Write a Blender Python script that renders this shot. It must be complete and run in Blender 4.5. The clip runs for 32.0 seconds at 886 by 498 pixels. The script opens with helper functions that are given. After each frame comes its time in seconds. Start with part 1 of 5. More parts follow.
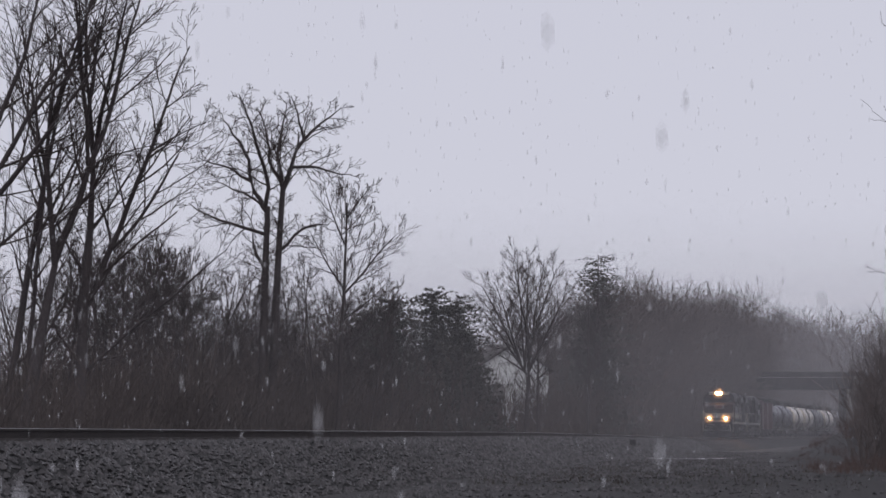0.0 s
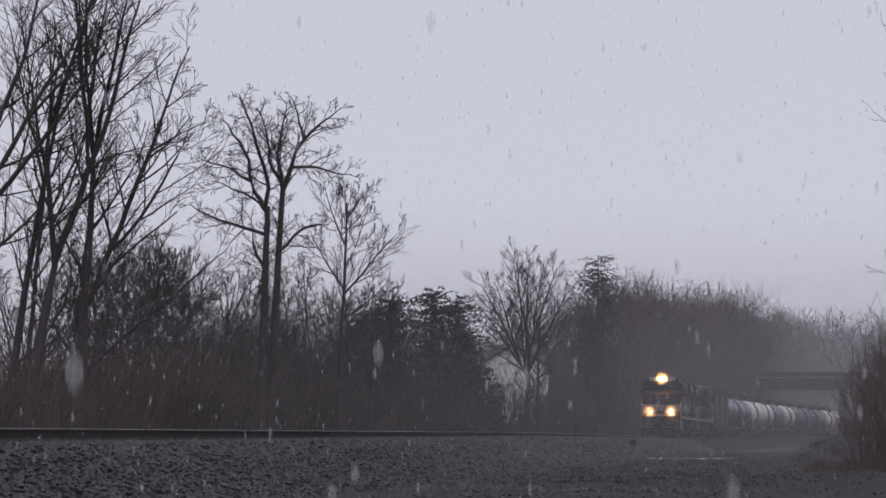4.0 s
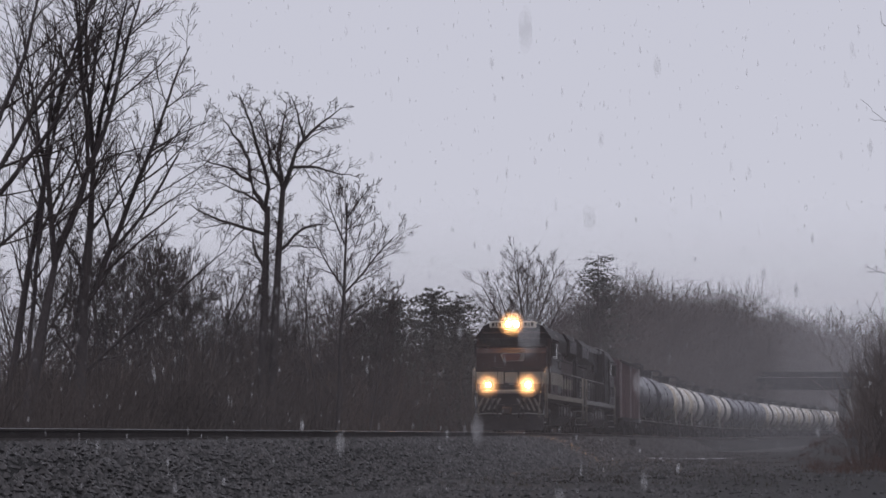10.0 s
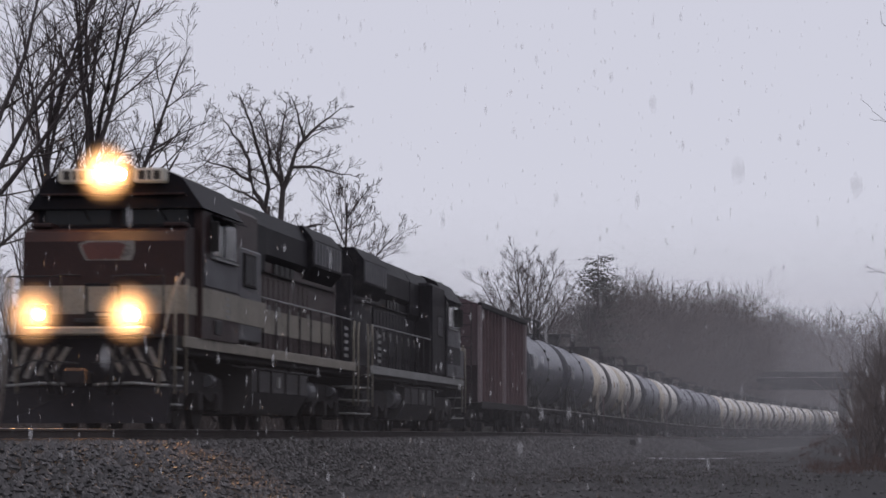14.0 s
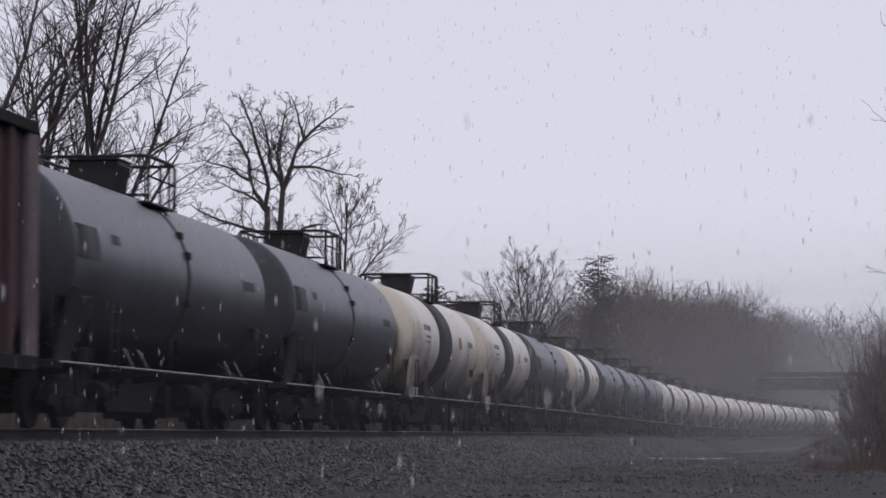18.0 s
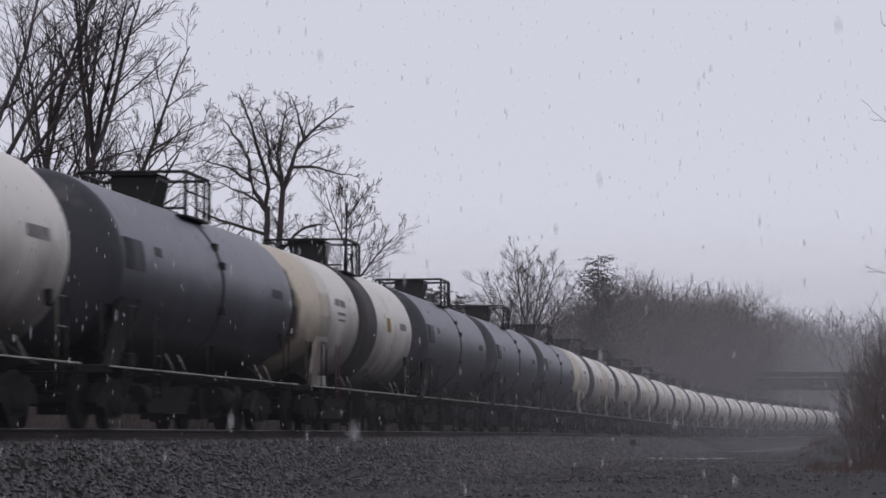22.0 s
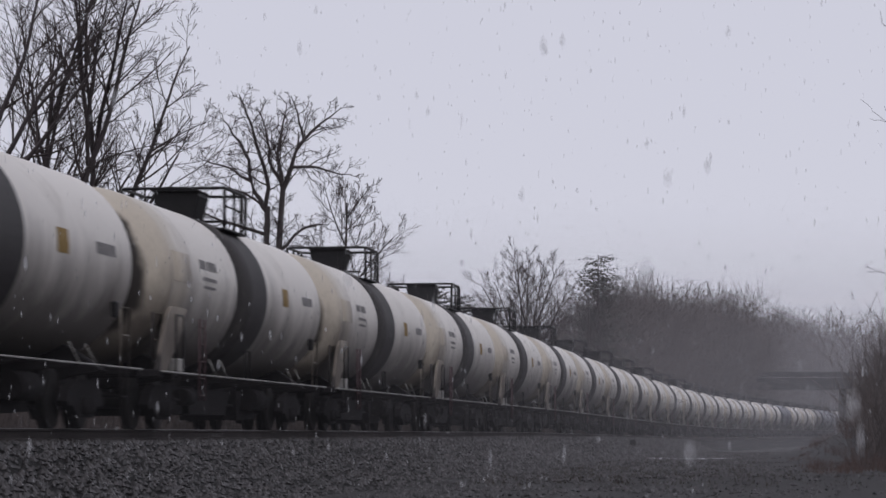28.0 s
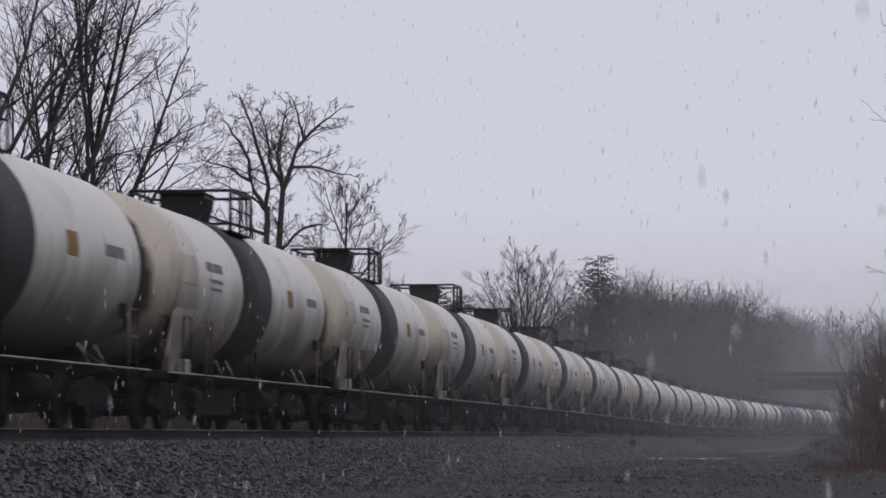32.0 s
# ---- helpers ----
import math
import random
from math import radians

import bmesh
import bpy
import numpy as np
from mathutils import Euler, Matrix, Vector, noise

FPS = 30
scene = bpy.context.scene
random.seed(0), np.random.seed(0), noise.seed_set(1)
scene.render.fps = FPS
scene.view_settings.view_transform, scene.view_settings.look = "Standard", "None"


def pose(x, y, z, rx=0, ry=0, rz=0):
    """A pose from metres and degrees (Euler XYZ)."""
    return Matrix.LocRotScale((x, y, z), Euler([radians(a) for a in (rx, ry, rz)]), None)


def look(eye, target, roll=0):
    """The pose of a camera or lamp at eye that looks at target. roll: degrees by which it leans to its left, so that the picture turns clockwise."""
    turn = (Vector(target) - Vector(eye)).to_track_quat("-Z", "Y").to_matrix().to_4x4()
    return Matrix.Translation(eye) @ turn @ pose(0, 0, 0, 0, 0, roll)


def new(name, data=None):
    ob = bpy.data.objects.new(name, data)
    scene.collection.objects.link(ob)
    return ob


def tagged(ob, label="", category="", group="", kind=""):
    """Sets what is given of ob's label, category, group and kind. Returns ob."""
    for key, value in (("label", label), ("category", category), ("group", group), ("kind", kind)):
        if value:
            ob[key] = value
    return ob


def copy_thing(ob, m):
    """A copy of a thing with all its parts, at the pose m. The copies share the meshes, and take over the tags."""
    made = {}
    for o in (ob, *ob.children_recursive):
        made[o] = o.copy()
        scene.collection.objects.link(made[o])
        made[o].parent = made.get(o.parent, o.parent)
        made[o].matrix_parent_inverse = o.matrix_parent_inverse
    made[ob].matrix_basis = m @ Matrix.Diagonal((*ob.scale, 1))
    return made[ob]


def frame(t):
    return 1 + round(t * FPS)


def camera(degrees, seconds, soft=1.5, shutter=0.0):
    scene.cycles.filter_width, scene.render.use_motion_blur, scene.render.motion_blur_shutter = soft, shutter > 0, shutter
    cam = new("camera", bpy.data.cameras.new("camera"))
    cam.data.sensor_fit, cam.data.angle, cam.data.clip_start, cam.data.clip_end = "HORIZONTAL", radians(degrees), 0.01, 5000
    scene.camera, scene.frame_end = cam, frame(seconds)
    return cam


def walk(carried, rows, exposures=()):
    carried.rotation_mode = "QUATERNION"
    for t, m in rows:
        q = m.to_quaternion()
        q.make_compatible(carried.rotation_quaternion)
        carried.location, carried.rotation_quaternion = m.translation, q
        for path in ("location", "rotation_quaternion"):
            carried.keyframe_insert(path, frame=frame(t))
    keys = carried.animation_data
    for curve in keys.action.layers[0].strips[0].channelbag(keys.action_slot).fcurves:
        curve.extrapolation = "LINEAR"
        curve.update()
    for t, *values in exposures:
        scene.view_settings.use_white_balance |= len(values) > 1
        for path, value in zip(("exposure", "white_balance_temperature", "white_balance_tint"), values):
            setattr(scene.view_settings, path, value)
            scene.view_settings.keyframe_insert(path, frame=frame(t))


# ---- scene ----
# The camera stands still, low beside the line, with a long lens.
CAMERA_Z = 1.05
cam = camera(17.37, 32.0, soft=1.6, shutter=0.5)
still = pose(0, 0, CAMERA_Z, 90 + 3.664, 0, 0)
walk(cam, [(0.0, still), (32.0, still)],
     exposures=[(0.0, -0.02), (8.0, -0.1), (13.0, -0.09), (14.0, 0.03), (15.5, 0.14), (17.0, 0.18), (20.0, 0.1), (23.0, 0.04), (32.0, 0.0)])

# ---- sky and light: a flat snow sky, with a broad soft sun behind the cloud ----
SKY_COLOUR = (0.640, 0.640, 0.740, 1.0)
world = bpy.data.worlds.new("snow_sky")
scene.world = world
world.use_nodes = True
wn, wl = world.node_tree.nodes, world.node_tree.links
bg = wn["Background"]
sky = wn.new("ShaderNodeTexSky")
sky.sky_type, sky.sun_disc = "NISHITA", False
sky.sun_elevation, sky.sun_rotation = radians(38), radians(200)
dim = wn.new("ShaderNodeMix")
dim.data_type, dim.blend_type = "RGBA", "MULTIPLY"
dim.inputs[0].default_value = 1.0
dim.inputs[7].default_value = (0.05, 0.05, 0.05, 1)
cloud = wn.new("ShaderNodeMix")
cloud.data_type = "RGBA"
cloud.inputs[0].default_value = 0.93
cloud.inputs[7].default_value = SKY_COLOUR
wl.new(sky.outputs[0], dim.inputs[6])
wl.new(dim.outputs[2], cloud.inputs[6])
wl.new(cloud.outputs[2], bg.inputs[0])
bg.inputs[1].default_value = 1.0
sun = new("sun", bpy.data.lights.new("sun", "SUN"))
sun.data.energy, sun.data.angle, sun.data.color = 0.5, radians(40), (1.0, 0.97, 0.94)
sun.matrix_world = look((20, -60, 50), (0, 0, 0))
scene.cycles.transparent_max_bounces = 24

# ---- the line of the track: s runs along it away from the camera ----
HEAD0, SIDE = 0.12533, 12.369
RAIL_Z = CAMERA_Z + 0.0955
STEP = 1.0
S0 = -460


def _lay():
    pts, x, y = [], 0.0, 0.0
    for i in range(1300):
        s = S0 + i * STEP
        h = HEAD0 + 2.4e-4 * max(0.0, s - 135.85) + 0.5e-4 * max(0.0, s - 220)
        pts.append((x, y, h))
        x += math.sin(h) * STEP
        y += math.cos(h) * STEP
    zx, zy, _ = pts[-S0]
    return [(a - zx - SIDE, b - zy, h) for a, b, h in pts]


LINE = _lay()


def drop(s):
    """The line falls slightly as it goes away."""
    u = min(max((s - 110) / 190, 0.0), 1.0)
    return -0.42 * u * u * (3 - 2 * u)


def on_line(s, lat=0.0, z=0.0):
    """A place beside the line: lat metres to its right, z over the rail's head."""
    f = (s - S0) / STEP
    i = min(max(int(f), 0), len(LINE) - 2)
    f -= i
    x, y, h = (a + (b - a) * f for a, b in zip(LINE[i], LINE[i + 1]))
    return Vector((x + lat * math.cos(h), y - lat * math.sin(h), RAIL_Z + drop(s) + z))


def train_pose(s):
    """A vehicle's pose with its middle at s: its x points the way it goes, its y to the camera's side."""
    a, b = on_line(s + 6), on_line(s - 6)
    d = b - a
    return Matrix.Translation(on_line(s)) @ Euler((0, -math.atan2(d.z, math.hypot(d.x, d.y)), math.atan2(d.y, d.x))).to_matrix().to_4x4()


# ---- materials ----
def material(name, colour, rough=0.7, metal=0.0, grain=6.0, vary=0.35, bump=0.15, spots=None, spot_scale=1.2,
             spot_at=0.58, stretch=(1, 1, 1), each=0.0, spec=0.2, pieces=0.0):
    """A surface: base colour with coarse and fine variation, a second colour in stains, fine relief."""
    m = bpy.data.materials.new(name)
    m.use_nodes = True
    n, l = m.node_tree.nodes, m.node_tree.links
    b = n["Principled BSDF"]
    b.inputs["Roughness"].default_value, b.inputs["Metallic"].default_value = rough, metal
    b.inputs["Specular IOR Level"].default_value = spec
    co = n.new("ShaderNodeTexCoord")
    mp = n.new("ShaderNodeMapping")
    mp.inputs["Scale"].default_value = stretch
    l.new(co.outputs["Object"], mp.inputs[0])
    fine, coarse = n.new("ShaderNodeTexNoise"), n.new("ShaderNodeTexNoise")
    fine.inputs["Scale"].default_value, fine.inputs["Detail"].default_value = grain * 4, 5
    coarse.inputs["Scale"].default_value, coarse.inputs["Detail"].default_value = grain / 6, 4
    l.new(mp.outputs[0], fine.inputs[0])
    l.new(mp.outputs[0], coarse.inputs[0])
    add = n.new("ShaderNodeMath")
    add.operation = "ADD"
    l.new(fine.outputs[0], add.inputs[0])
    l.new(coarse.outputs[0], add.inputs[1])
    last = add.outputs[0]
    if each:
        info = n.new("ShaderNodeObjectInfo")
        more = n.new("ShaderNodeMath")
        more.operation = "MULTIPLY_ADD"
        more.inputs[1].default_value = each
        l.new(info.outputs["Random"], more.inputs[0])
        l.new(last, more.inputs[2])
        last = more.outputs[0]
    if pieces:
        geo = n.new("ShaderNodeNewGeometry")
        more = n.new("ShaderNodeMath")
        more.operation = "MULTIPLY_ADD"
        more.inputs[1].default_value = pieces
        l.new(geo.outputs["Random Per Island"], more.inputs[0])
        l.new(last, more.inputs[2])
        last = more.outputs[0]
        each = each + pieces
    span = n.new("ShaderNodeMapRange")
    span.inputs[1].default_value, span.inputs[2].default_value = 0.6, 1.4 + each
    span.inputs[3].default_value, span.inputs[4].default_value = 1 - vary, 1 + vary
    l.new(last, span.inputs[0])
    mul = n.new("ShaderNodeMix")
    mul.data_type, mul.blend_type = "RGBA", "MULTIPLY"
    mul.inputs[0].default_value = 1
    mul.inputs[6].default_value = (*colour, 1)
    l.new(span.outputs[0], mul.inputs[7])
    out = mul.outputs[2]
    if spots:
        sn = n.new("ShaderNodeTexNoise")
        sn.inputs["Scale"].default_value, sn.inputs["Detail"].default_value = spot_scale, 6
        sn.inputs["Roughness"].default_value = 0.65
        l.new(mp.outputs[0], sn.inputs[0])
        ramp = n.new("ShaderNodeMapRange")
        ramp.inputs[1].default_value, ramp.inputs[2].default_value = spot_at, spot_at + 0.13
        l.new(sn.outputs[0], ramp.inputs[0])
        mix = n.new("ShaderNodeMix")
        mix.data_type = "RGBA"
        mix.inputs[7].default_value = (*spots, 1)
        l.new(ramp.outputs[0], mix.inputs[0])
        l.new(out, mix.inputs[6])
        out = mix.outputs[2]
    l.new(out, b.inputs["Base Color"])
    if bump:
        bp = n.new("ShaderNodeBump")
        bp.inputs["Strength"].default_value, bp.inputs["Distance"].default_value = bump, 0.02
        l.new(fine.outputs[0], bp.inputs["Height"])
        l.new(bp.outputs[0], b.inputs["Normal"])
    return m


def thin(name, colour, share, through_it=0.5, height=0.0, radius=0.0):
    """Airy stuff: mostly clear, a share of it scatters light to both sides; it thins out upwards over a height, or outwards over a radius."""
    m = bpy.data.materials.new(name)
    m.use_nodes = True
    n, l = m.node_tree.nodes, m.node_tree.links
    n.remove(n["Principled BSDF"])
    clear, dif, tra = n.new("ShaderNodeBsdfTransparent"), n.new("ShaderNodeBsdfDiffuse"), n.new("ShaderNodeBsdfTranslucent")
    dif.inputs[0].default_value = tra.inputs[0].default_value = (*colour, 1)
    both, mix = n.new("ShaderNodeMixShader"), n.new("ShaderNodeMixShader")
    both.inputs[0].default_value, mix.inputs[0].default_value = through_it, share
    if height:
        co, sep, fade = n.new("ShaderNodeTexCoord"), n.new("ShaderNodeSeparateXYZ"), n.new("ShaderNodeMapRange")
        fade.interpolation_type = "SMOOTHSTEP"
        fade.inputs[1].default_value, fade.inputs[2].default_value = height * 0.25, height
        fade.inputs[3].default_value, fade.inputs[4].default_value = share, 0.0
        l.new(co.outputs["Object"], sep.inputs[0])
        l.new(sep.outputs[2], fade.inputs[0])
        l.new(fade.outputs[0], mix.inputs[0])
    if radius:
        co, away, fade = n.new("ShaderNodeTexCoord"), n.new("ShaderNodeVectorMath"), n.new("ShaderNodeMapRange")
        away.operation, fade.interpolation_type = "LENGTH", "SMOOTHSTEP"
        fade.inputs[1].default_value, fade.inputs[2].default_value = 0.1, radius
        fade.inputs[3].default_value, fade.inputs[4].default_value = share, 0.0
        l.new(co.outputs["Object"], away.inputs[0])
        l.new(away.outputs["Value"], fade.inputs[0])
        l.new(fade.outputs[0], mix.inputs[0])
    l.new(dif.outputs[0], both.inputs[1])
    l.new(tra.outputs[0], both.inputs[2])
    l.new(clear.outputs[0], mix.inputs[1])
    l.new(both.outputs[0], mix.inputs[2])
    l.new(mix.outputs[0], n["Material Output"].inputs[0])
    return m


def glowing(name, colour, strength, base=0.8):
    m = bpy.data.materials.new(name)
    m.use_nodes = True
    b = m.node_tree.nodes["Principled BSDF"]
    b.inputs["Base Color"].default_value = (base, base, base, 1)
    b.inputs["Emission Color"].default_value = (*colour, 1)
    b.inputs["Emission Strength"].default_value = strength
    return m


BLACK = material("loco_black_paint", (0.009, 0.0082, 0.0105), 0.55, spec=0.07, spots=(0.026, 0.024, 0.025), spot_scale=0.9, vary=0.4)
MAROON = material("loco_maroon_paint", (0.022, 0.0105, 0.0105), 0.5, spec=0.2, spots=(0.016, 0.011, 0.011), spot_scale=0.9, vary=0.35)
GREY_PAINT = material("loco_grey_panel", (0.065, 0.065, 0.072), 0.5, spots=(0.05, 0.05, 0.05), spot_scale=1.4)
CREAM = material("cream_stripe_paint", (0.2, 0.18, 0.152), 0.55, spots=(0.12, 0.105, 0.09), spot_scale=1.7)
STEP_WHITE = material("edge_white_paint", (0.2, 0.2, 0.2), 0.6, spots=(0.12, 0.11, 0.10), spot_scale=3)
BAR_WHITE = material("marking_white", (0.4, 0.4, 0.4), 0.6, spots=(0.25, 0.24, 0.23), spot_scale=4)
FADED = material("faded_stripe_paint", (0.16, 0.152, 0.145), 0.7, spots=(0.05, 0.045, 0.045), spot_scale=4, spot_at=0.53)
RED = material("emblem_red", (0.085, 0.036, 0.033), 0.5, vary=0.2)
GLASS = material("cab_glass", (0.010, 0.011, 0.013), 0.15, vary=0.1, bump=0, spec=0.18)
TANK_GREY = material("fuel_tank_grimy_grey", (0.034, 0.032, 0.034), 0.6, spots=(0.02, 0.018, 0.018), spot_scale=1.6)
UNDER = material("underframe_grime", (0.015, 0.013, 0.0142), 0.9, spots=(0.026, 0.022, 0.02), spot_scale=2.5)
WHEEL = material("wheel_steel", (0.02, 0.018, 0.018), 0.75, metal=0.2, spots=(0.035, 0.026, 0.022), spot_scale=4)
RUST = material("hopper_oxide_red", (0.060, 0.0375, 0.0445), 0.75, spots=(0.1, 0.072, 0.077), spot_scale=1.3, stretch=(1.6, 1.6, 0.35), vary=0.4)
RIB = material("hopper_rib_red", (0.086, 0.052, 0.058), 0.75, spots=(0.055, 0.036, 0.04), spot_scale=1.6, stretch=(1, 1, 0.4))
POST = material("hopper_post_faded", (0.15, 0.12, 0.128), 0.8, spots=(0.085, 0.06, 0.064), spot_scale=1.4, stretch=(1, 1, 0.4))
TANK_WHITE = material("tank_white_paint", (0.69, 0.655, 0.61), 0.45, spots=(0.52, 0.485, 0.44), spot_scale=0.7, spot_at=0.54,
                      stretch=(0.8, 0.8, 0.5), vary=0.07, each=0.25, grain=4, spec=0.45)


def stain_shade_front(m, colour, x0, x1, ragged=2.4):
    """Recolours from near the front end on, with a ragged edge: weathered stain, and painted gap shade."""
    n, l = m.node_tree.nodes, m.node_tree.links
    b = n["Principled BSDF"]
    was = b.inputs["Base Color"].links[0].from_socket
    co, sep, no = n.new("ShaderNodeTexCoord"), n.new("ShaderNodeSeparateXYZ"), n.new("ShaderNodeTexNoise")
    no.inputs["Scale"].default_value, no.inputs["Detail"].default_value = 0.7, 6
    l.new(co.outputs["Object"], sep.inputs[0])
    l.new(co.outputs["Object"], no.inputs[0])
    ad = n.new("ShaderNodeMath")
    ad.operation = "MULTIPLY_ADD"
    ad.inputs[1].default_value = ragged
    l.new(no.outputs[0], ad.inputs[0])
    l.new(sep.outputs[0], ad.inputs[2])
    rg = n.new("ShaderNodeMapRange")
    rg.interpolation_type = "SMOOTHSTEP"
    rg.inputs[1].default_value, rg.inputs[2].default_value = x0 + ragged / 2, x1 + ragged / 2
    l.new(ad.outputs[0], rg.inputs[0])
    mix = n.new("ShaderNodeMix")
    mix.data_type = "RGBA"
    mix.inputs[7].default_value = (*colour, 1)
    l.new(rg.outputs[0], mix.inputs[0])
    l.new(was, mix.inputs[6])
    l.new(mix.outputs[2], b.inputs["Base Color"])


stain_shade_front(TANK_WHITE, (0.5, 0.45, 0.375), 6.3, 6.9)


def grime_and_shade(m, colour, low, reach):
    """Ragged road grime streaks on the lower side, with underside shade painted in the same colour."""
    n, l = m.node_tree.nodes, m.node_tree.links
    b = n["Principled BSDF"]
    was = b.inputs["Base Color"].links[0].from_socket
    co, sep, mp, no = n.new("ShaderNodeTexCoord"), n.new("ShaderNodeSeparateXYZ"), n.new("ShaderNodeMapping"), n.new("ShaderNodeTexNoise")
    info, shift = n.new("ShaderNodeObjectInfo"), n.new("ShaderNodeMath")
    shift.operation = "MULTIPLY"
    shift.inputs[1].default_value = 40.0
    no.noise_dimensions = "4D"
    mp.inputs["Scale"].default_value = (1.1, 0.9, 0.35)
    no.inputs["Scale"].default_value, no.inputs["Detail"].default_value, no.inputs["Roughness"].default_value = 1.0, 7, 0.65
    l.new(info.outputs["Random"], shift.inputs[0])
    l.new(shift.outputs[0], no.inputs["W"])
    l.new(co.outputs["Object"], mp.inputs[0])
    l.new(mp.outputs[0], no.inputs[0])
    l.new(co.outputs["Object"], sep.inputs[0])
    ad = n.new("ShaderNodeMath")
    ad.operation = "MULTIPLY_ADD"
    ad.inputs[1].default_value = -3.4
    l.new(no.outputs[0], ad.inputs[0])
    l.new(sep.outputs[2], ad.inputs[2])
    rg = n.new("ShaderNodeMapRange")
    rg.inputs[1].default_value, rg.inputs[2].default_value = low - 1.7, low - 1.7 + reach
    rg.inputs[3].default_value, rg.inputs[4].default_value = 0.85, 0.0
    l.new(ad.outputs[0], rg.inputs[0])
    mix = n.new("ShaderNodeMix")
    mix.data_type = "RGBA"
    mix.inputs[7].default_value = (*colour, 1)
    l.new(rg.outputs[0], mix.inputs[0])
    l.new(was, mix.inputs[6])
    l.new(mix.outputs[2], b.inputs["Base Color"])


# Lower side darkened: real grime, and the underside's shade put into the colour.
grime_and_shade(TANK_WHITE, (0.12, 0.104, 0.094), 1.62, 1.25)
TANK_BEIGE = material("tank_rust_stained_cream", (0.53, 0.475, 0.4), 0.55, spots=(0.25, 0.19, 0.14), spot_scale=1.0,
                      stretch=(1.2, 1.2, 0.5), vary=0.2, each=0.3, grain=4)
grime_and_shade(TANK_BEIGE, (0.1, 0.083, 0.073), 1.7, 1.2)
# Shade of the gap between cars, painted on the head's face.
stain_shade_front(TANK_BEIGE, (0.035, 0.03, 0.028), 8.0, 8.1, ragged=0.5)
TANK_DARK = material("tank_slate_paint", (0.088, 0.0925, 0.121), 0.4, spec=0.55, spots=(0.05, 0.05, 0.057), spot_scale=0.9, spot_at=0.57,
                     stretch=(1.1, 1.1, 0.5), vary=0.22, each=0.25, grain=4)
# Near-black lower side: grime together with painted underside shade.
grime_and_shade(TANK_DARK, (0.021, 0.0215, 0.028), 1.75, 1.5)
# Darker than TANK_DARK: grime, and the forward face's shade put into the colour.
TANK_HEAD = material("tank_head_shaded_grimy_slate", (0.045, 0.046, 0.055), 0.6, spots=(0.08, 0.078, 0.082), spot_scale=1.2, vary=0.25, grain=4)
BAND = material("tank_dark_band", (0.05, 0.046, 0.046), 0.65, spots=(0.12, 0.11, 0.1), spot_scale=1.8, spot_at=0.6, vary=0.3, grain=5)
SILL = material("sill_edge_pale", (0.34, 0.33, 0.32), 0.7, spots=(0.10, 0.09, 0.08), spot_scale=2.2, vary=0.3)
IRON = material("black_ironwork", (0.02, 0.019, 0.02), 0.6, vary=0.3)
YELLOW = material("placard_yellow", (0.25, 0.16, 0.045), 0.6, vary=0.2)
LETTER = material("faded_lettering", (0.2, 0.19, 0.19), 0.7, spots=(0.48, 0.46, 0.44), spot_scale=6, spot_at=0.55, vary=0.2)
RAIL_TOP = material("rail_worn_steel", (0.22, 0.21, 0.21), 0.42, metal=0.9, grain=12, vary=0.2, bump=0.03)
RAIL_SIDE = material("rail_rust", (0.030, 0.024, 0.023), 0.85, grain=10)
TIE = material("tie_creosote_wood", (0.045, 0.038, 0.034), 0.9, grain=8, stretch=(4, 1, 1), each=0.4)
STONE = material("ballast_stone", (0.043, 0.039, 0.04), 0.5, grain=14, vary=0.95, spec=0.4, pieces=2.2, spots=(0.03, 0.027, 0.028), spot_scale=9)
# Near black, so shade in the gaps between stones is in the colour.
BED = material("ballast_bed_dark", (0.008, 0.0075, 0.0075), 0.9, grain=18, vary=0.5, bump=0.5)
SOIL = material("wet_soil_and_gravel", (0.0165, 0.0146, 0.0143), 0.75, grain=5, vary=0.45, bump=0.6, spots=(0.042, 0.037, 0.033), spot_scale=0.35)
GRASS = material("dead_grass", (0.042, 0.034, 0.027), 0.9, grain=3, vary=0.4, bump=0)
BARK = material("bare_bark", (0.066, 0.056, 0.058), 0.9, grain=7, vary=0.35, stretch=(1, 1, 0.3))
TWIG = material("bare_twigs", (0.068, 0.056, 0.056), 0.9, grain=2, vary=0.3, bump=0)
BRUSH = material("thicket_stems", (0.078, 0.062, 0.057), 0.95, grain=1, vary=0.4, bump=0)
WEED = material("russet_weeds", (0.092, 0.058, 0.049), 0.95, grain=1.5, vary=0.45, bump=0)
NEEDLE = material("conifer_needles", (0.068, 0.066, 0.06), 0.9, grain=2, vary=0.4, bump=0)
CONCRETE = material("weathered_concrete", (0.26, 0.25, 0.245), 0.85, grain=3, spots=(0.14, 0.13, 0.13), spot_scale=0.5)
GIRDER = material("bridge_girder_paint", (0.02, 0.019, 0.021), 0.7, spots=(0.035, 0.03, 0.027), spot_scale=0.8)
SIDING = material("white_siding", (0.62, 0.62, 0.62), 0.7, grain=3, vary=0.12)
SHINGLE = material("dark_shingles", (0.07, 0.062, 0.06), 0.9, grain=6)
BOARD = material("dark_shed_boards", (0.055, 0.045, 0.042), 0.9, grain=4, stretch=(1, 1, 0.2))
# Pale base colour, so the puddle shows as a thin white line.
WATER = material("pale_puddle", (0.5, 0.5, 0.53), 0.3, vary=0.25, bump=0.3, grain=1.2, spec=0.6)
FLAKE = thin("snow_flake", (0.95, 0.95, 0.97), 0.25)
NEAR_FLAKE = thin("near_snow_flake", (0.95, 0.95, 0.97), 0.16)
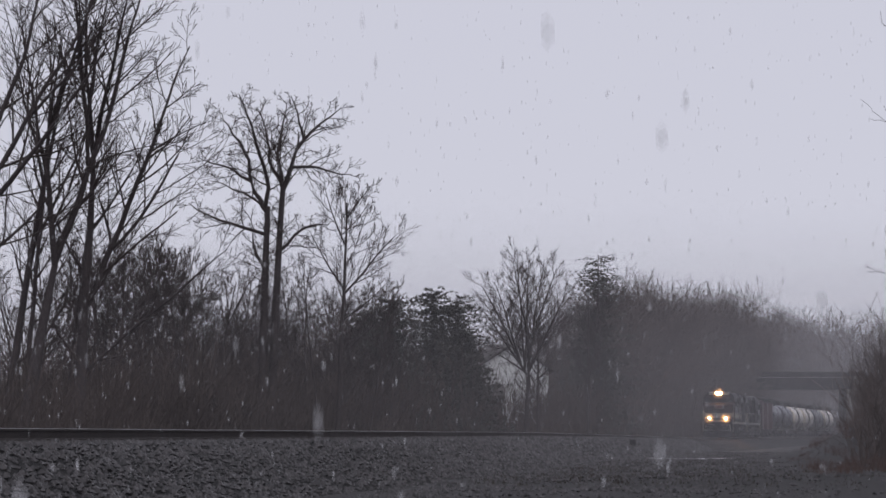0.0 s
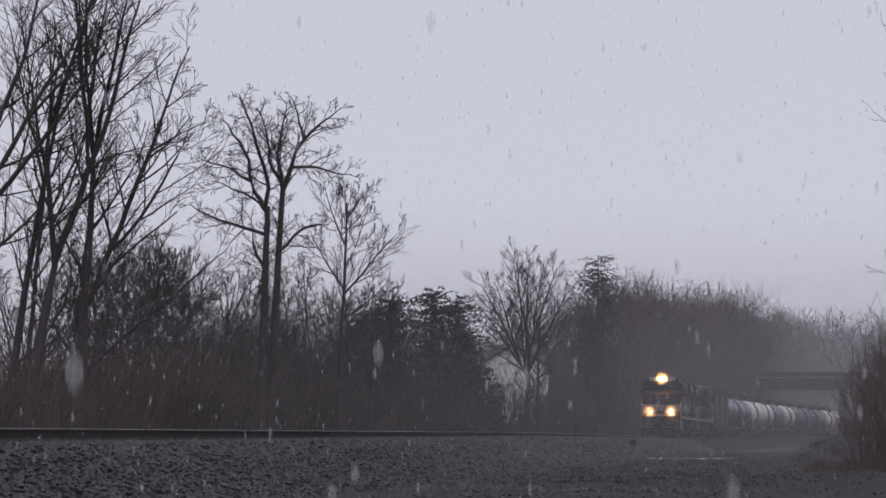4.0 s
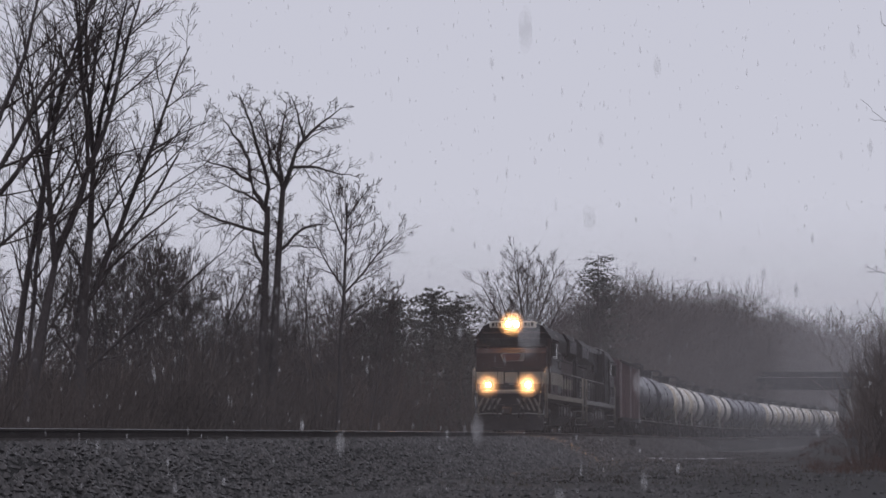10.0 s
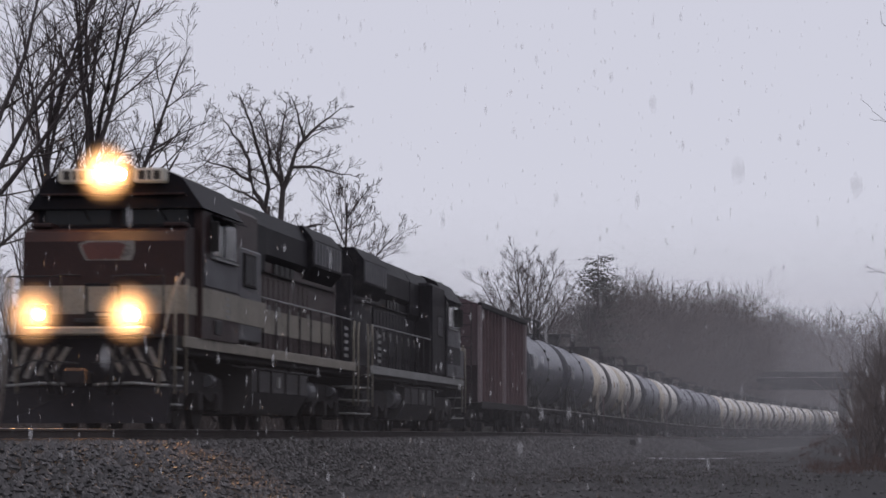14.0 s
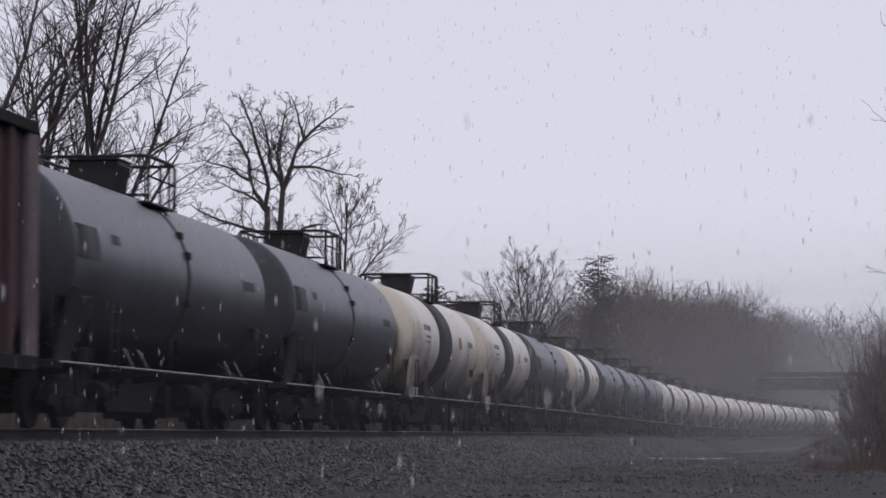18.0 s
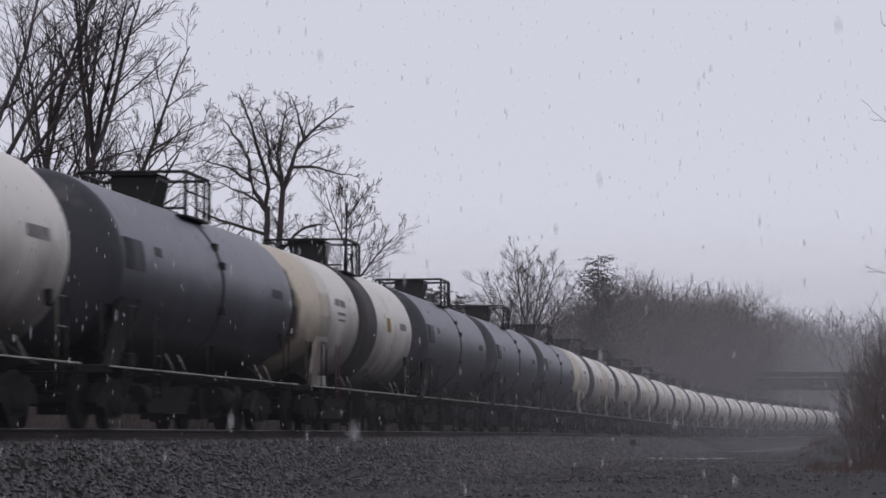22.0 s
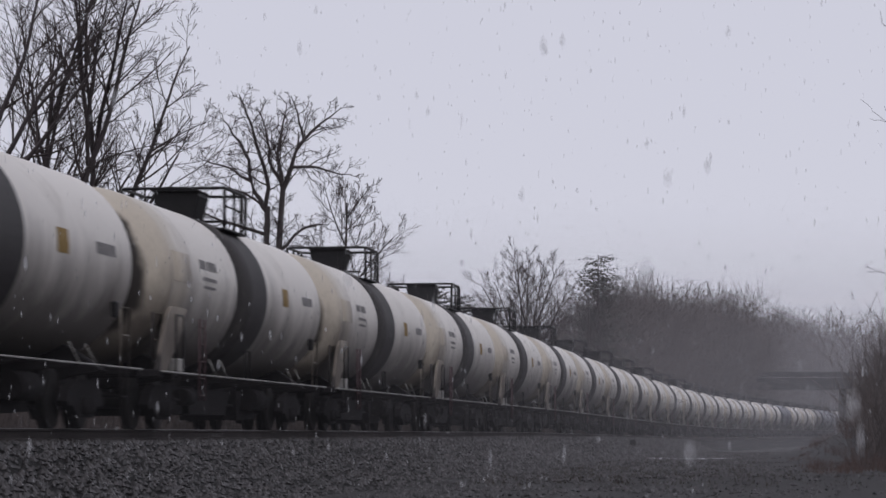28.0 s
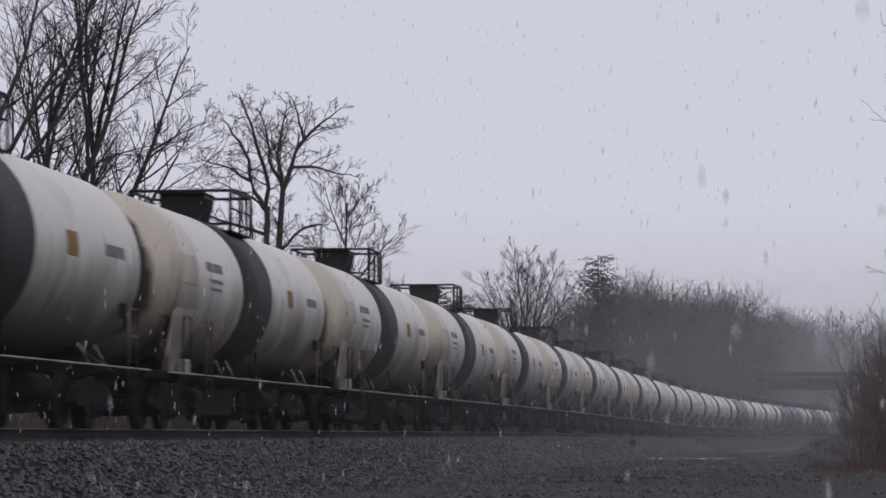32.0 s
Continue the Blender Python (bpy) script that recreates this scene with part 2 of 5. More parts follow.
# Thin disc material that catches the lamps' light for a halo.
LAMP_HALO = thin("headlight_halo", (0.9, 0.9, 0.9), 0.16, radius=0.62)
LAMP = glowing("ditch_light_glow", (1.0, 0.46, 0.16), 1000.0)
LAMP_HOT = glowing("headlight_glow", (1.0, 0.47, 0.16), 1000.0)
BOARD_LIT = glowing("number_board_glow", (1.0, 0.88, 0.72), 0.06, 0.22)


# ---- mesh helpers ----
class Shape:
    """Collects faces, then becomes one mesh."""

    def __init__(self):
        self.v, self.f, self.s = [], [], []

    def add(self, verts, faces, smooth=False):
        k = len(self.v)
        self.v += [tuple(p) for p in verts]
        self.f += [tuple(i + k for i in q) for q in faces]
        self.s += [smooth] * len(faces)
        return self

    def box(self, x0, x1, y0, y1, z0, z1, b=0.0):
        if not b:
            v = [(x, y, z) for x in (x0, x1) for y in (y0, y1) for z in (z0, z1)]
            return self.add(v, [(0, 1, 3, 2), (4, 6, 7, 5), (0, 4, 5, 1), (2, 3, 7, 6), (0, 2, 6, 4), (1, 5, 7, 3)])
        b = min(b, (x1 - x0) * 0.45, (y1 - y0) * 0.45, (z1 - z0) * 0.45)
        ring = [(x0 + b, y0), (x1 - b, y0), (x1, y0 + b), (x1, y1 - b), (x1 - b, y1), (x0 + b, y1), (x0, y1 - b), (x0, y0 + b)]
        cx, cy, hx, hy = (x0 + x1) / 2, (y0 + y1) / 2, (x1 - x0) / 2, (y1 - y0) / 2
        inner = [(cx + (x - cx) * (hx - b) / hx, cy + (y - cy) * (hy - b) / hy) for x, y in ring]
        v = ([(x, y, z0) for x, y in inner] + [(x, y, z0 + b) for x, y in ring] + [(x, y, z1 - b) for x, y in ring]
             + [(x, y, z1) for x, y in inner])
        f = [tuple(range(7, -1, -1)), tuple(range(24, 32))]
        for r in range(3):
            f += [(r * 8 + i, r * 8 + (i + 1) % 8, r * 8 + 8 + (i + 1) % 8, r * 8 + 8 + i) for i in range(8)]
        return self.add(v, f)

    def prism(self, outline, a0, a1, axis="x"):
        """An outline of two coordinates, pushed along the third axis."""
        put = {"x": lambda p, a: (a, p[0], p[1]), "y": lambda p, a: (p[0], a, p[1]), "z": lambda p, a: (p[0], p[1], a)}[axis]
        n = len(outline)
        v = [put(p, a0) for p in outline] + [put(p, a1) for p in outline]
        f = [tuple(range(n)), tuple(range(2 * n - 1, n - 1, -1))]
        f += [(i, n + i, n + (i + 1) % n, (i + 1) % n) for i in range(n)]
        return self.add(v, f)

    def tube(self, pts, radii, n=6, caps=True, smooth=True):
        pts = [Vector(p) for p in pts]
        if not isinstance(radii, (list, tuple)):
            radii = [radii] * len(pts)
        v, f = [], []
        for i, p in enumerate(pts):
            d = (pts[min(i + 1, len(pts) - 1)] - pts[max(i - 1, 0)]).normalized()
            u = d.cross(Vector((0, 0, 1)) if abs(d.z) < 0.9 else Vector((1, 0, 0))).normalized()
            w = d.cross(u)
            for j in range(n):
                a = 2 * math.pi * j / n
                v.append(p + (u * math.cos(a) + w * math.sin(a)) * radii[i])
        for i in range(len(pts) - 1):
            f += [(i * n + j, i * n + (j + 1) % n, (i + 1) * n + (j + 1) % n, (i + 1) * n + j) for j in range(n)]
        self.add(v, f, smooth)
        if caps:
            k = len(self.v) - len(v)
            self.f += [tuple(k + j for j in range(n - 1, -1, -1)), tuple(len(self.v) - n + j for j in range(n))]
            self.s += [False, False]
        return self

    def lathe(self, profile, n=40, a0=0.0, a1=2 * math.pi, cz=0.0):
        """A profile of (x, radius) turned about the x axis at height cz; angles from straight up towards +y."""
        closed = a1 - a0 > 6.28
        m = n if closed else n + 1
        v, f = [], []
        for x, r in profile:
            for j in range(m):
                a = a0 + (a1 - a0) * j / n
                v.append((x, r * math.sin(a), cz + r * math.cos(a)))
        for i in range(len(profile) - 1):
            for j in range(n):
                k = (j + 1) % m
                f.append((i * m + j, i * m + k, (i + 1) * m + k, (i + 1) * m + j))
        return self.add(v, f, True)

    def mesh(self, name, *mats):
        me = bpy.data.meshes.new(name)
        me.from_pydata(self.v, [], self.f)
        me.polygons.foreach_set("use_smooth", self.s)
        for m in mats:
            me.materials.append(m)
        me.update()
        return me


def part(name, shape, mat, parent, label=""):
    ob = new(name, shape.mesh(name, mat))
    ob.parent = parent
    return tagged(ob, label)


def thing(name, label, category, group="", at=None):
    ob = tagged(new(name), label, category, group)
    ob.empty_display_size = 0.3
    if at is not None:
        ob.matrix_basis = at
    return ob


def single(name, shape, mat, label, category="", kind="", group="", at=None):
    ob = tagged(new(name, shape.mesh(name, mat)), label, category, group, kind)
    if at is not None:
        ob.matrix_basis = at
    return ob


def soup(name, verts, faces, mat, label, kind="stuff"):
    """One object from arrays."""
    me = bpy.data.meshes.new(name)
    me.from_pydata(verts.tolist() if hasattr(verts, "tolist") else verts, [], faces.tolist() if hasattr(faces, "tolist") else faces)
    me.materials.append(mat)
    me.update()
    return tagged(new(name, me), label, kind=kind)


# ---- ground, ballast bed and rails ----
def smooth(u):
    u = min(max(u, 0.0), 1.0)
    return u * u * (3 - 2 * u)


def lateral(x, y):
    """Distance to the right of the line, about."""
    s = y / math.cos(HEAD0 + 0.03)
    p = on_line(s)
    return (x - p.x) * math.cos(HEAD0)


def ground_z(x, y):
    lat = lateral(x, min(max(y, -400), 780))
    z = 0.10 * noise.noise(Vector((x * 0.11, y * 0.11, 0))) + 0.05 * noise.noise(Vector((x * 0.5, y * 0.5, 3)))
    z *= 0.3 + 0.7 * smooth((abs(lat) - 4) / 3)
    z *= smooth(math.hypot((x - 10.5) / 4, (y - 127) / 6) - 0.6)
    z += drop(min(max(y, 0), 400)) * smooth(1 - (abs(lat) - 6) / 20)
    if y > 90:
        z += 2.6 * smooth((lat - 10.5) / 7) * smooth((y - 90) / 30)          # bank on the right
    z += 3.5 * smooth((lat - 22) / 22) * smooth((lat - 0.04 * y - 14) / 20)    # higher bank further right, unseen, added to block low sky
    if lat < -6:
        z += 0.45 * smooth((-lat - 5) / 6)
    z += 14 * smooth((y - 540) / 300) * smooth((abs(lat) - 2) / 40 + 0.35)     # rise beyond the bridge
    return z


def ground():
    xs = sorted(set([-2500, -1200, -600, -300, -160, -100] + [-70 + 2.0 * i for i in range(90)] + [120 + 8 * i for i in range(12)]
                    + [300, 450, 700, 1200, 2500]))
    ys = sorted(set([-1500, -600, -200, -80, -20] + [1.6 * i for i in range(140)] + [224 + 5 * i for i in range(80)] + [640, 700, 780, 900, 1200, 1800, 3000]))
    v = [(x, y, ground_z(x, y)) for y in ys for x in xs]
    n = len(xs)
    f = [(j * n + i, j * n + i + 1, (j + 1) * n + i + 1, (j + 1) * n + i) for j in range(len(ys) - 1) for i in range(n - 1)]
    soup("ground", v, f, SOIL, "wet dark soil and gravel beside the railway", "structure")


def sweep(shape, outline, s0, s1, step, closed=True):
    """An outline of (lat, z) laid along the line."""
    ss = [s0 + (s1 - s0) * i / max(1, round((s1 - s0) / step)) for i in range(max(1, round((s1 - s0) / step)) + 1)]
    n = len(outline)
    v = [on_line(s, a, z) for s in ss for a, z in outline]
    m = n if closed else n - 1
    f = [(i * n + j, i * n + (j + 1) % n, (i + 1) * n + (j + 1) % n, (i + 1) * n + j) for i in range(len(ss) - 1) for j in range(m)]
    return shape.add(v, f)


def railway():
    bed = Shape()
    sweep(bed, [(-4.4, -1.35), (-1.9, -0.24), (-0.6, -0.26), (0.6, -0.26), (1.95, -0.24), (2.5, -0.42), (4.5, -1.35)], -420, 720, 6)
    single("ballast_bed", bed, BED, "near-black ballast bed under the track, stone gap shade in its colour", kind="structure")
    line = thing("railway_track", "single railway track of rusty steel rails on wooden ties", "railway track")
    line["kind"] = "structure"
    for lat in (-0.755, 0.755):
        low = Shape()
        sweep(low, [(lat - 0.075, -0.185), (lat - 0.07, -0.165), (lat - 0.012, -0.145), (lat - 0.012, -0.05), (lat - 0.036, -0.04),
                    (lat - 0.036, -0.008), (lat + 0.036, -0.008), (lat + 0.036, -0.04), (lat + 0.012, -0.05), (lat + 0.012, -0.145),
                    (lat + 0.07, -0.165), (lat + 0.075, -0.185)], -420, 720, 6)
        rail = part("rail", low, RAIL_SIDE, line, "rust-brown steel rail")
        top = Shape()
        sweep(top, [(lat - 0.036, -0.0075), (lat - 0.03, 0.0), (lat + 0.03, 0.0), (lat + 0.036, -0.0075)], -420, 720, 6)
        part("rail_head", top, RAIL_TOP, rail, "worn bright running surface")
    tie = Shape().box(-1.3, 1.3, -0.115, 0.115, -0.33, -0.19, 0.012).mesh("tie", TIE)
    for i in range(230):
        ob = new("tie", tie)
        ob.parent = line
        s = 26 + i * 0.56
        ob.matrix_basis = Matrix.Translation(on_line(s)) @ Euler((0, 0, -HEAD0 + random.uniform(-0.01, 0.01))).to_matrix().to_4x4()
    return line


def slope_z(lat):
    """Height of the bed's surface against the rail's head."""
    if lat < 1.95:
        return -0.24
    if lat < 2.5:
        return -0.24 - 0.18 * (lat - 1.95) / 0.55
    return -0.42 - 0.93 * (lat - 2.5) / 2.0


def stone_shape(seed):
    r = random.Random(seed)
    v = [(r.uniform(0.7, 1.2) * x, r.uniform(0.7, 1.2) * y, r.uniform(0.5, 0.95) * z) for x, y, z in
         ((1, 0, 0), (0.3, 1, 0.1), (-0.9, 0.5, -0.1), (-0.7, -0.7, 0.1), (0.4, -0.9, -0.1), (0.15, 0.1, 1), (0, 0, -1))]
    f = [(0, 1, 5), (1, 2, 5), (2, 3, 5), (3, 4, 5), (4, 0, 5), (1, 0, 6), (2, 1, 6), (3, 2, 6), (4, 3, 6), (0, 4, 6)]
    return np.array(v), np.array(f)


def stones():
    rng = np.random.default_rng(5)
    kinds = [stone_shape(i) for i in range(8)]
    vs, fs, k = [], [], 0

    def lay(s, lat, z, size):
        nonlocal k
        v, f = kinds[rng.integers(8)]
        a = rng.uniform(0, 6.28)
        c, d = math.cos(a), math.sin(a)
        w = v * size * rng.uniform(0.75, 1.3, 3)
        w = np.column_stack((w[:, 0] * c - w[:, 1] * d, w[:, 0] * d + w[:, 1] * c, w[:, 2]))
        vs.append(w + np.array(on_line(s, lat, z)))
        fs.append(f + k)
        k += len(v)

    for _ in range(24000):
        s = 27 + 88 * rng.random() ** 1.35
        lat = rng.uniform(0.86, 4.7)
        lay(s, lat, slope_z(lat) + rng.uniform(-0.012, 0.02), rng.uniform(0.03, 0.068) * (1 + max(0, s - 60) / 90))
    for _ in range(2500):
        s, lat = rng.uniform(30, 120), rng.uniform(-0.6, 0.65)
        lay(s, lat, -0.235, rng.uniform(0.025, 0.045))
    for _ in range(9000):
        s, lat = rng.uniform(105, 230), rng.uniform(0.9, 4.7)
        lay(s, lat, slope_z(lat) + rng.uniform(-0.01, 0.03), rng.uniform(0.05, 0.1))
    for _ in range(9000):                                  # strays on the ground beyond the slope's foot
        s, lat = 45 + 150 * rng.random(), 4.5 + abs(rng.normal(0, 4.5))
        p = on_line(s, lat)
        lay(s, lat, ground_z(p.x, p.y) - RAIL_Z - drop(s) + 0.005, rng.uniform(0.02, 0.05) * (1 + s / 200))
    soup("ballast_stones", np.concatenate(vs), np.concatenate(fs), STONE, "loose grey crushed ballast stones")


def loose_stones(parent):
    """The largest stones on the near slope, one by one."""
    r = random.Random(8)
    kinds = []
    for i in range(4):
        v, f = stone_shape(20 + i)
        kinds.append(Shape().add((v * 0.06).tolist(), f.tolist()).mesh("stone", STONE))
    for _ in range(260):
        s, lat = r.uniform(36, 62), r.uniform(2.0, 4.3)
        ob = new("stone", r.choice(kinds))
        ob.parent = parent
        ob.matrix_basis = Matrix.Translation(on_line(s, lat, slope_z(lat) + 0.025)) @ Euler((r.uniform(-0.4, 0.4), r.uniform(-0.4, 0.4), r.uniform(0, 6))).to_matrix().to_4x4()


ground()
track = railway()
stones()


# ---- rolling stock ----
def wheelset(parent, x, r=0.457, mat=WHEEL):
    """Two wheels on an axle, about its own middle."""
    w = Shape()
    for y in (-0.75, 0.75):
        a = 0.068 if y > 0 else -0.068
        w.tube([(0, y - a, 0), (0, y + a, 0)], r, 20)
        w.tube([(0, y - a * 1.2, 0), (0, y - a * 0.9, 0)], r + 0.025, 20)
        for i in range(3):
            c, d = math.cos(i * 2.094) * r * 0.5, math.sin(i * 2.094) * r * 0.5
            w.tube([(c, y + a, d), (c, y + a * 1.15, d)], 0.035, 6)
    w.tube([(0, -0.7, 0), (0, 0.7, 0)], 0.09, 8)
    ob = part("wheelset", w, mat, parent)
    ob.location = (x, 0, r)
    return ob


def freight_truck(parent, x):
    t = Shape()
    t.box(x - 0.25, x + 0.25, -1.05, 1.05, 0.42, 0.74, 0.04)
    tr = part("truck", t, UNDER, parent, "grimy cast steel freight truck")
    for y in (-1.02, 1.02):
        sf = Shape().prism([(x - 1.12, 0.42), (x - 0.95, 0.62), (x - 0.5, 0.76), (x + 0.5, 0.76), (x + 0.95, 0.62), (x + 1.12, 0.42),
                            (x + 1.05, 0.34), (x + 0.75, 0.36), (x + 0.42, 0.17), (x - 0.42, 0.17), (x - 0.75, 0.36), (x - 1.05, 0.34)],
                           y - 0.09, y + 0.09, "y")
        part("side_frame", sf, UNDER, tr)
        for i in (-0.22, 0, 0.22):
            part("spring", Shape().tube([(x + i, y + 0.1, 0.22), (x + i, y + 0.1, 0.48)], 0.075, 8), UNDER, tr)
    for a in (-0.89, 0.89):
        wheelset(tr, x + a)
    return tr


def coupler(parent, x, way):
    c = Shape().box(min(x, x + way * 0.75), max(x, x + way * 0.75), -0.09, 0.09, 0.78, 0.98, 0.02)
    e = x + way * 0.75
    c.box(min(e, e + way * 0.28), max(e, e + way * 0.28), -0.2, 0.17, 0.72, 1.03, 0.05)
    part("coupler", c, UNDER, parent)


TANK_R, TANK_CZ, TANK_HALF = 1.53, 2.62, 7.55


def head_profile(way, depth=0.85):
    pr = [(way * (TANK_HALF + depth * math.sin(a)), TANK_R * math.cos(a)) for a in [i * math.pi / 18 for i in range(9)]]
    return pr + [(way * (TANK_HALF + depth), 0.02)]


def tank_car(white, label, at):
    car = thing("tank_car", label, "tank car", "tank cars of the train", at)
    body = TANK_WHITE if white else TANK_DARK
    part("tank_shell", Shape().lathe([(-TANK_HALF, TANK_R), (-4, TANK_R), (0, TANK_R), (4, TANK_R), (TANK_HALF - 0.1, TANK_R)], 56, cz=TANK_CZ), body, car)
    front = [(TANK_HALF - 0.1, TANK_R)] + head_profile(1)
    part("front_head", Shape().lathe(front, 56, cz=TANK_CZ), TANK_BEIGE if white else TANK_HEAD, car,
         "rust-stained beige front end" if white else "dark grimy front end, shade in its colour")
    part("rear_head", Shape().lathe(head_profile(-1)[::-1], 56, cz=TANK_CZ), body, car)
    c = -0.45
    if white:
        part("band", Shape().lathe([(c - 0.7, TANK_R), (c - 0.7, TANK_R + 0.012), (c + 2.3, TANK_R + 0.012), (c + 2.3, TANK_R)], 56, cz=TANK_CZ), BAND, car,
             "dark grimy band round the tank below the platform")
    else:
        part("weld_seam", Shape().lathe([(c - 0.12, TANK_R), (c - 0.1, TANK_R + 0.018), (c + 0.1, TANK_R + 0.018), (c + 0.12, TANK_R)], 56, cz=TANK_CZ), TANK_HEAD, car)
    for x in (-5.1, 2.4, -2.6, 5.1):
        part("girth_weld", Shape().lathe([(x - 0.04, TANK_R), (x, TANK_R + 0.006), (x + 0.04, TANK_R)], 48, cz=TANK_CZ), body, car)
    # frame, saddles, running board
    f = Shape().box(-8.3, 8.3, -0.3, 0.3, 0.72, 1.12, 0.03)
    part("centre_sill", f, UNDER, car)
    for way in (-1, 1):
        s = Shape()
        s.prism([(-1.4, 0.9), (-0.8, 1.3), (0, 1.12), (0.8, 1.3), (1.4, 0.9), (0.5, 0.75), (-0.5, 0.75)], way * 6.35 - 0.2, way * 6.35 + 0.2)
        part("bolster", s, UNDER, car)
        freight_truck(car, way * 6.35)
        coupler(car, way * 8.2, way)
        e = Shape().box(way * 8.2 - 0.12, way * 8.2 + 0.12, -1.5, 1.5, 0.86, 1.0, 0.02)
        part("end_sill", e, UNDER, car)
        for y in (-1.35, 1.35):
            hr = Shape()
            hr.tube([(way * 7.6, y, 0.98), (way * 7.6, y, 1.95), (way * 8.2, y, 1.95), (way * 8.2, y, 0.98)], 0.02, 5)
            hr.tube([(way * 7.6, y, 1.5), (way * 8.2, y, 1.5)], 0.016, 5)
            part("end_railing", hr, TANK_BEIGE if white else IRON, car)
    for y in (-1.52, 1.52):
        rb = Shape().box(-8.25, 8.25, y - 0.05, y + 0.05, 0.95, 0.978, 0.006)
        part("side_rail", rb, SILL, car, "pale edge of the side sill")
    for x in (-5.4, -4.4, 2.6, 3.6):
        for w in (-1, 1):
            part("brace", Shape().tube([(x, w * 1.5, 0.97), (x + 0.26, w * 1.4, 1.28)], 0.013, 5), SILL, car)
    for x in (-4.2, -1.4, 1.5, 4.3):
        for w in (-1, 1):
            part("side_bracket", Shape().prism([(w * 0.3, 0.8), (w * 1.5, 0.93), (w * 1.5, 0.98), (w * 0.3, 1.05)], x - 0.05, x + 0.05), UNDER, car)
    part("air_reservoir", Shape().tube([(-4.4, 0.75, 0.62), (-3.2, 0.75, 0.62)], 0.22, 12), UNDER, car)
    part("brake_cylinder", Shape().tube([(2.8, 0.8, 0.6), (3.5, 0.8, 0.6)], 0.16, 12), UNDER, car)
    # Dark blocks added to close the see-through gap under the car.
    for x0, x1, low in ((-5.0, -2.7, 0.2), (2.3, 4.9, 0.24)):
        part("equipment_box", Shape().prism([(x0, 0.8), (x1, 0.8), (x1 - 0.15, low), (x0 + 0.2, low + 0.05)], -0.6, 0.6, "y"), UNDER, car)
    part("train_line", Shape().tube([(-8.2, 0.45, 0.6), (-3, 0.5, 0.5), (3, 0.5, 0.5), (8.2, 0.45, 0.6)], 0.03, 5), UNDER, car)
    part("brake_rod", Shape().tube([(-5.3, -0.25, 0.5), (5.3, -0.25, 0.5)], 0.03, 5), UNDER, car)
    # One more added block, closing the gap below the car's middle.
    part("skid_plate", Shape().prism([(-2.4, 0.78), (2.1, 0.78), (1.5, 0.3), (-1.8, 0.3)], -0.55, 0.55, "y"), UNDER, car)
    part("brake_lever_frame", Shape().box(-4.9, -4.75, -0.7, 0.7, 0.4, 0.78, 0.02).box(4.6, 4.75, -0.7, 0.7, 0.4, 0.78, 0.02), UNDER, car)
    for x in (-7.15, 7.15):
        part("hand_hold", Shape().tube([(x, 1.56, 0.5), (x, 1.56, 0.93)], 0.02, 5).tube([(x + 0.4, 1.56, 0.5), (x + 0.4, 1.56, 0.93)], 0.02, 5).tube([(x, 1.56, 0.5), (x + 0.4, 1.56, 0.5)], 0.02, 5), UNDER, car)
    bx = Shape().prism([(-0.35, 0.35), (0.35, 0.35), (0.5, 1.05), (-0.5, 1.05)], -0.35 + c, 0.35 + c)
    part("bottom_outlet", bx, UNDER, car)
    # platform with railing, manway housing
    top = TANK_CZ + TANK_R
    pf = Shape()
    for y in (-0.82, 0.82):
        pf.box(c - 1.05, c + 1.05, y - 0.22, y + 0.22, top - 0.27, top - 0.23, 0.008)
        for x in (c - 0.9, c, c + 0.9):
            pf.tube([(x, y, top - 0.25), (x, y, top - 0.45)], 0.03, 5)
    pf.box(c - 1.05, c - 0.7, -0.6, 0.6, top + 0.02, top + 0.05, 0.006)
    part("platform", pf, IRON, car)
    ra = Shape()
    t1 = top + 0.55
    for y in (-1.02, 1.02):
        ra.tube([(c + 1.05, y, top - 0.25), (c + 1.05, y, t1 - 0.05), (c + 1.0, y, t1), (c - 1.0, y, t1), (c - 1.05, y, t1 - 0.05), (c - 1.05, y, top - 0.25)], 0.034, 6)
        ra.tube([(c + 1.05, y, top + 0.2), (c - 1.05, y, top + 0.2)], 0.02, 5)
        ra.tube([(c + 0.1, y, top - 0.25), (c + 0.1, y, t1)], 0.028, 5)
        ra.tube([(c - 0.6, y, top - 0.25), (c - 0.6, y, t1)], 0.028, 5)
    for x in (c + 1.05, c - 1.05):
        ra.tube([(x, -1.02, t1), (x, 1.02, t1)], 0.034, 6)
    part("railing", ra, IRON, car, "black steel tube railing")
    ho = Shape().prism([(-0.34, top - 0.08), (0.34, top - 0.08), (0.46, top + 0.42), (0.44, top + 0.5), (-0.44, top + 0.5), (-0.46, top + 0.42)], c - 0.1, c + 0.85)
    hs = part("valve_housing", ho, IRON, car, "black valve housing on the tank's top")
    part("lid", Shape().box(c - 0.14, c + 0.89, -0.47, 0.47, top + 0.5, top + 0.535, 0.01), IRON, hs)
    for y in (1.57, -1.57):
        la = Shape()
        for x in (5.0, 5.45):
            la.tube([(x, y, 0.5), (x, y, 1.95)], 0.022, 5)
        for i in range(5):
            la.tube([(5.0, y, 0.6 + 0.3 * i), (5.45, y, 0.6 + 0.3 * i)], 0.014, 4, caps=False)
        part("ladder", la, RIB if white else IRON, car)
        stp = Shape().tube([(c + 1.2, y, 0.97), (c + 1.2, y * 0.99, 1.5), (c + 1.6, y * 0.99, 1.5), (c + 1.6, y, 0.97)], 0.02, 5)
        part("grab_iron", stp, IRON, car)
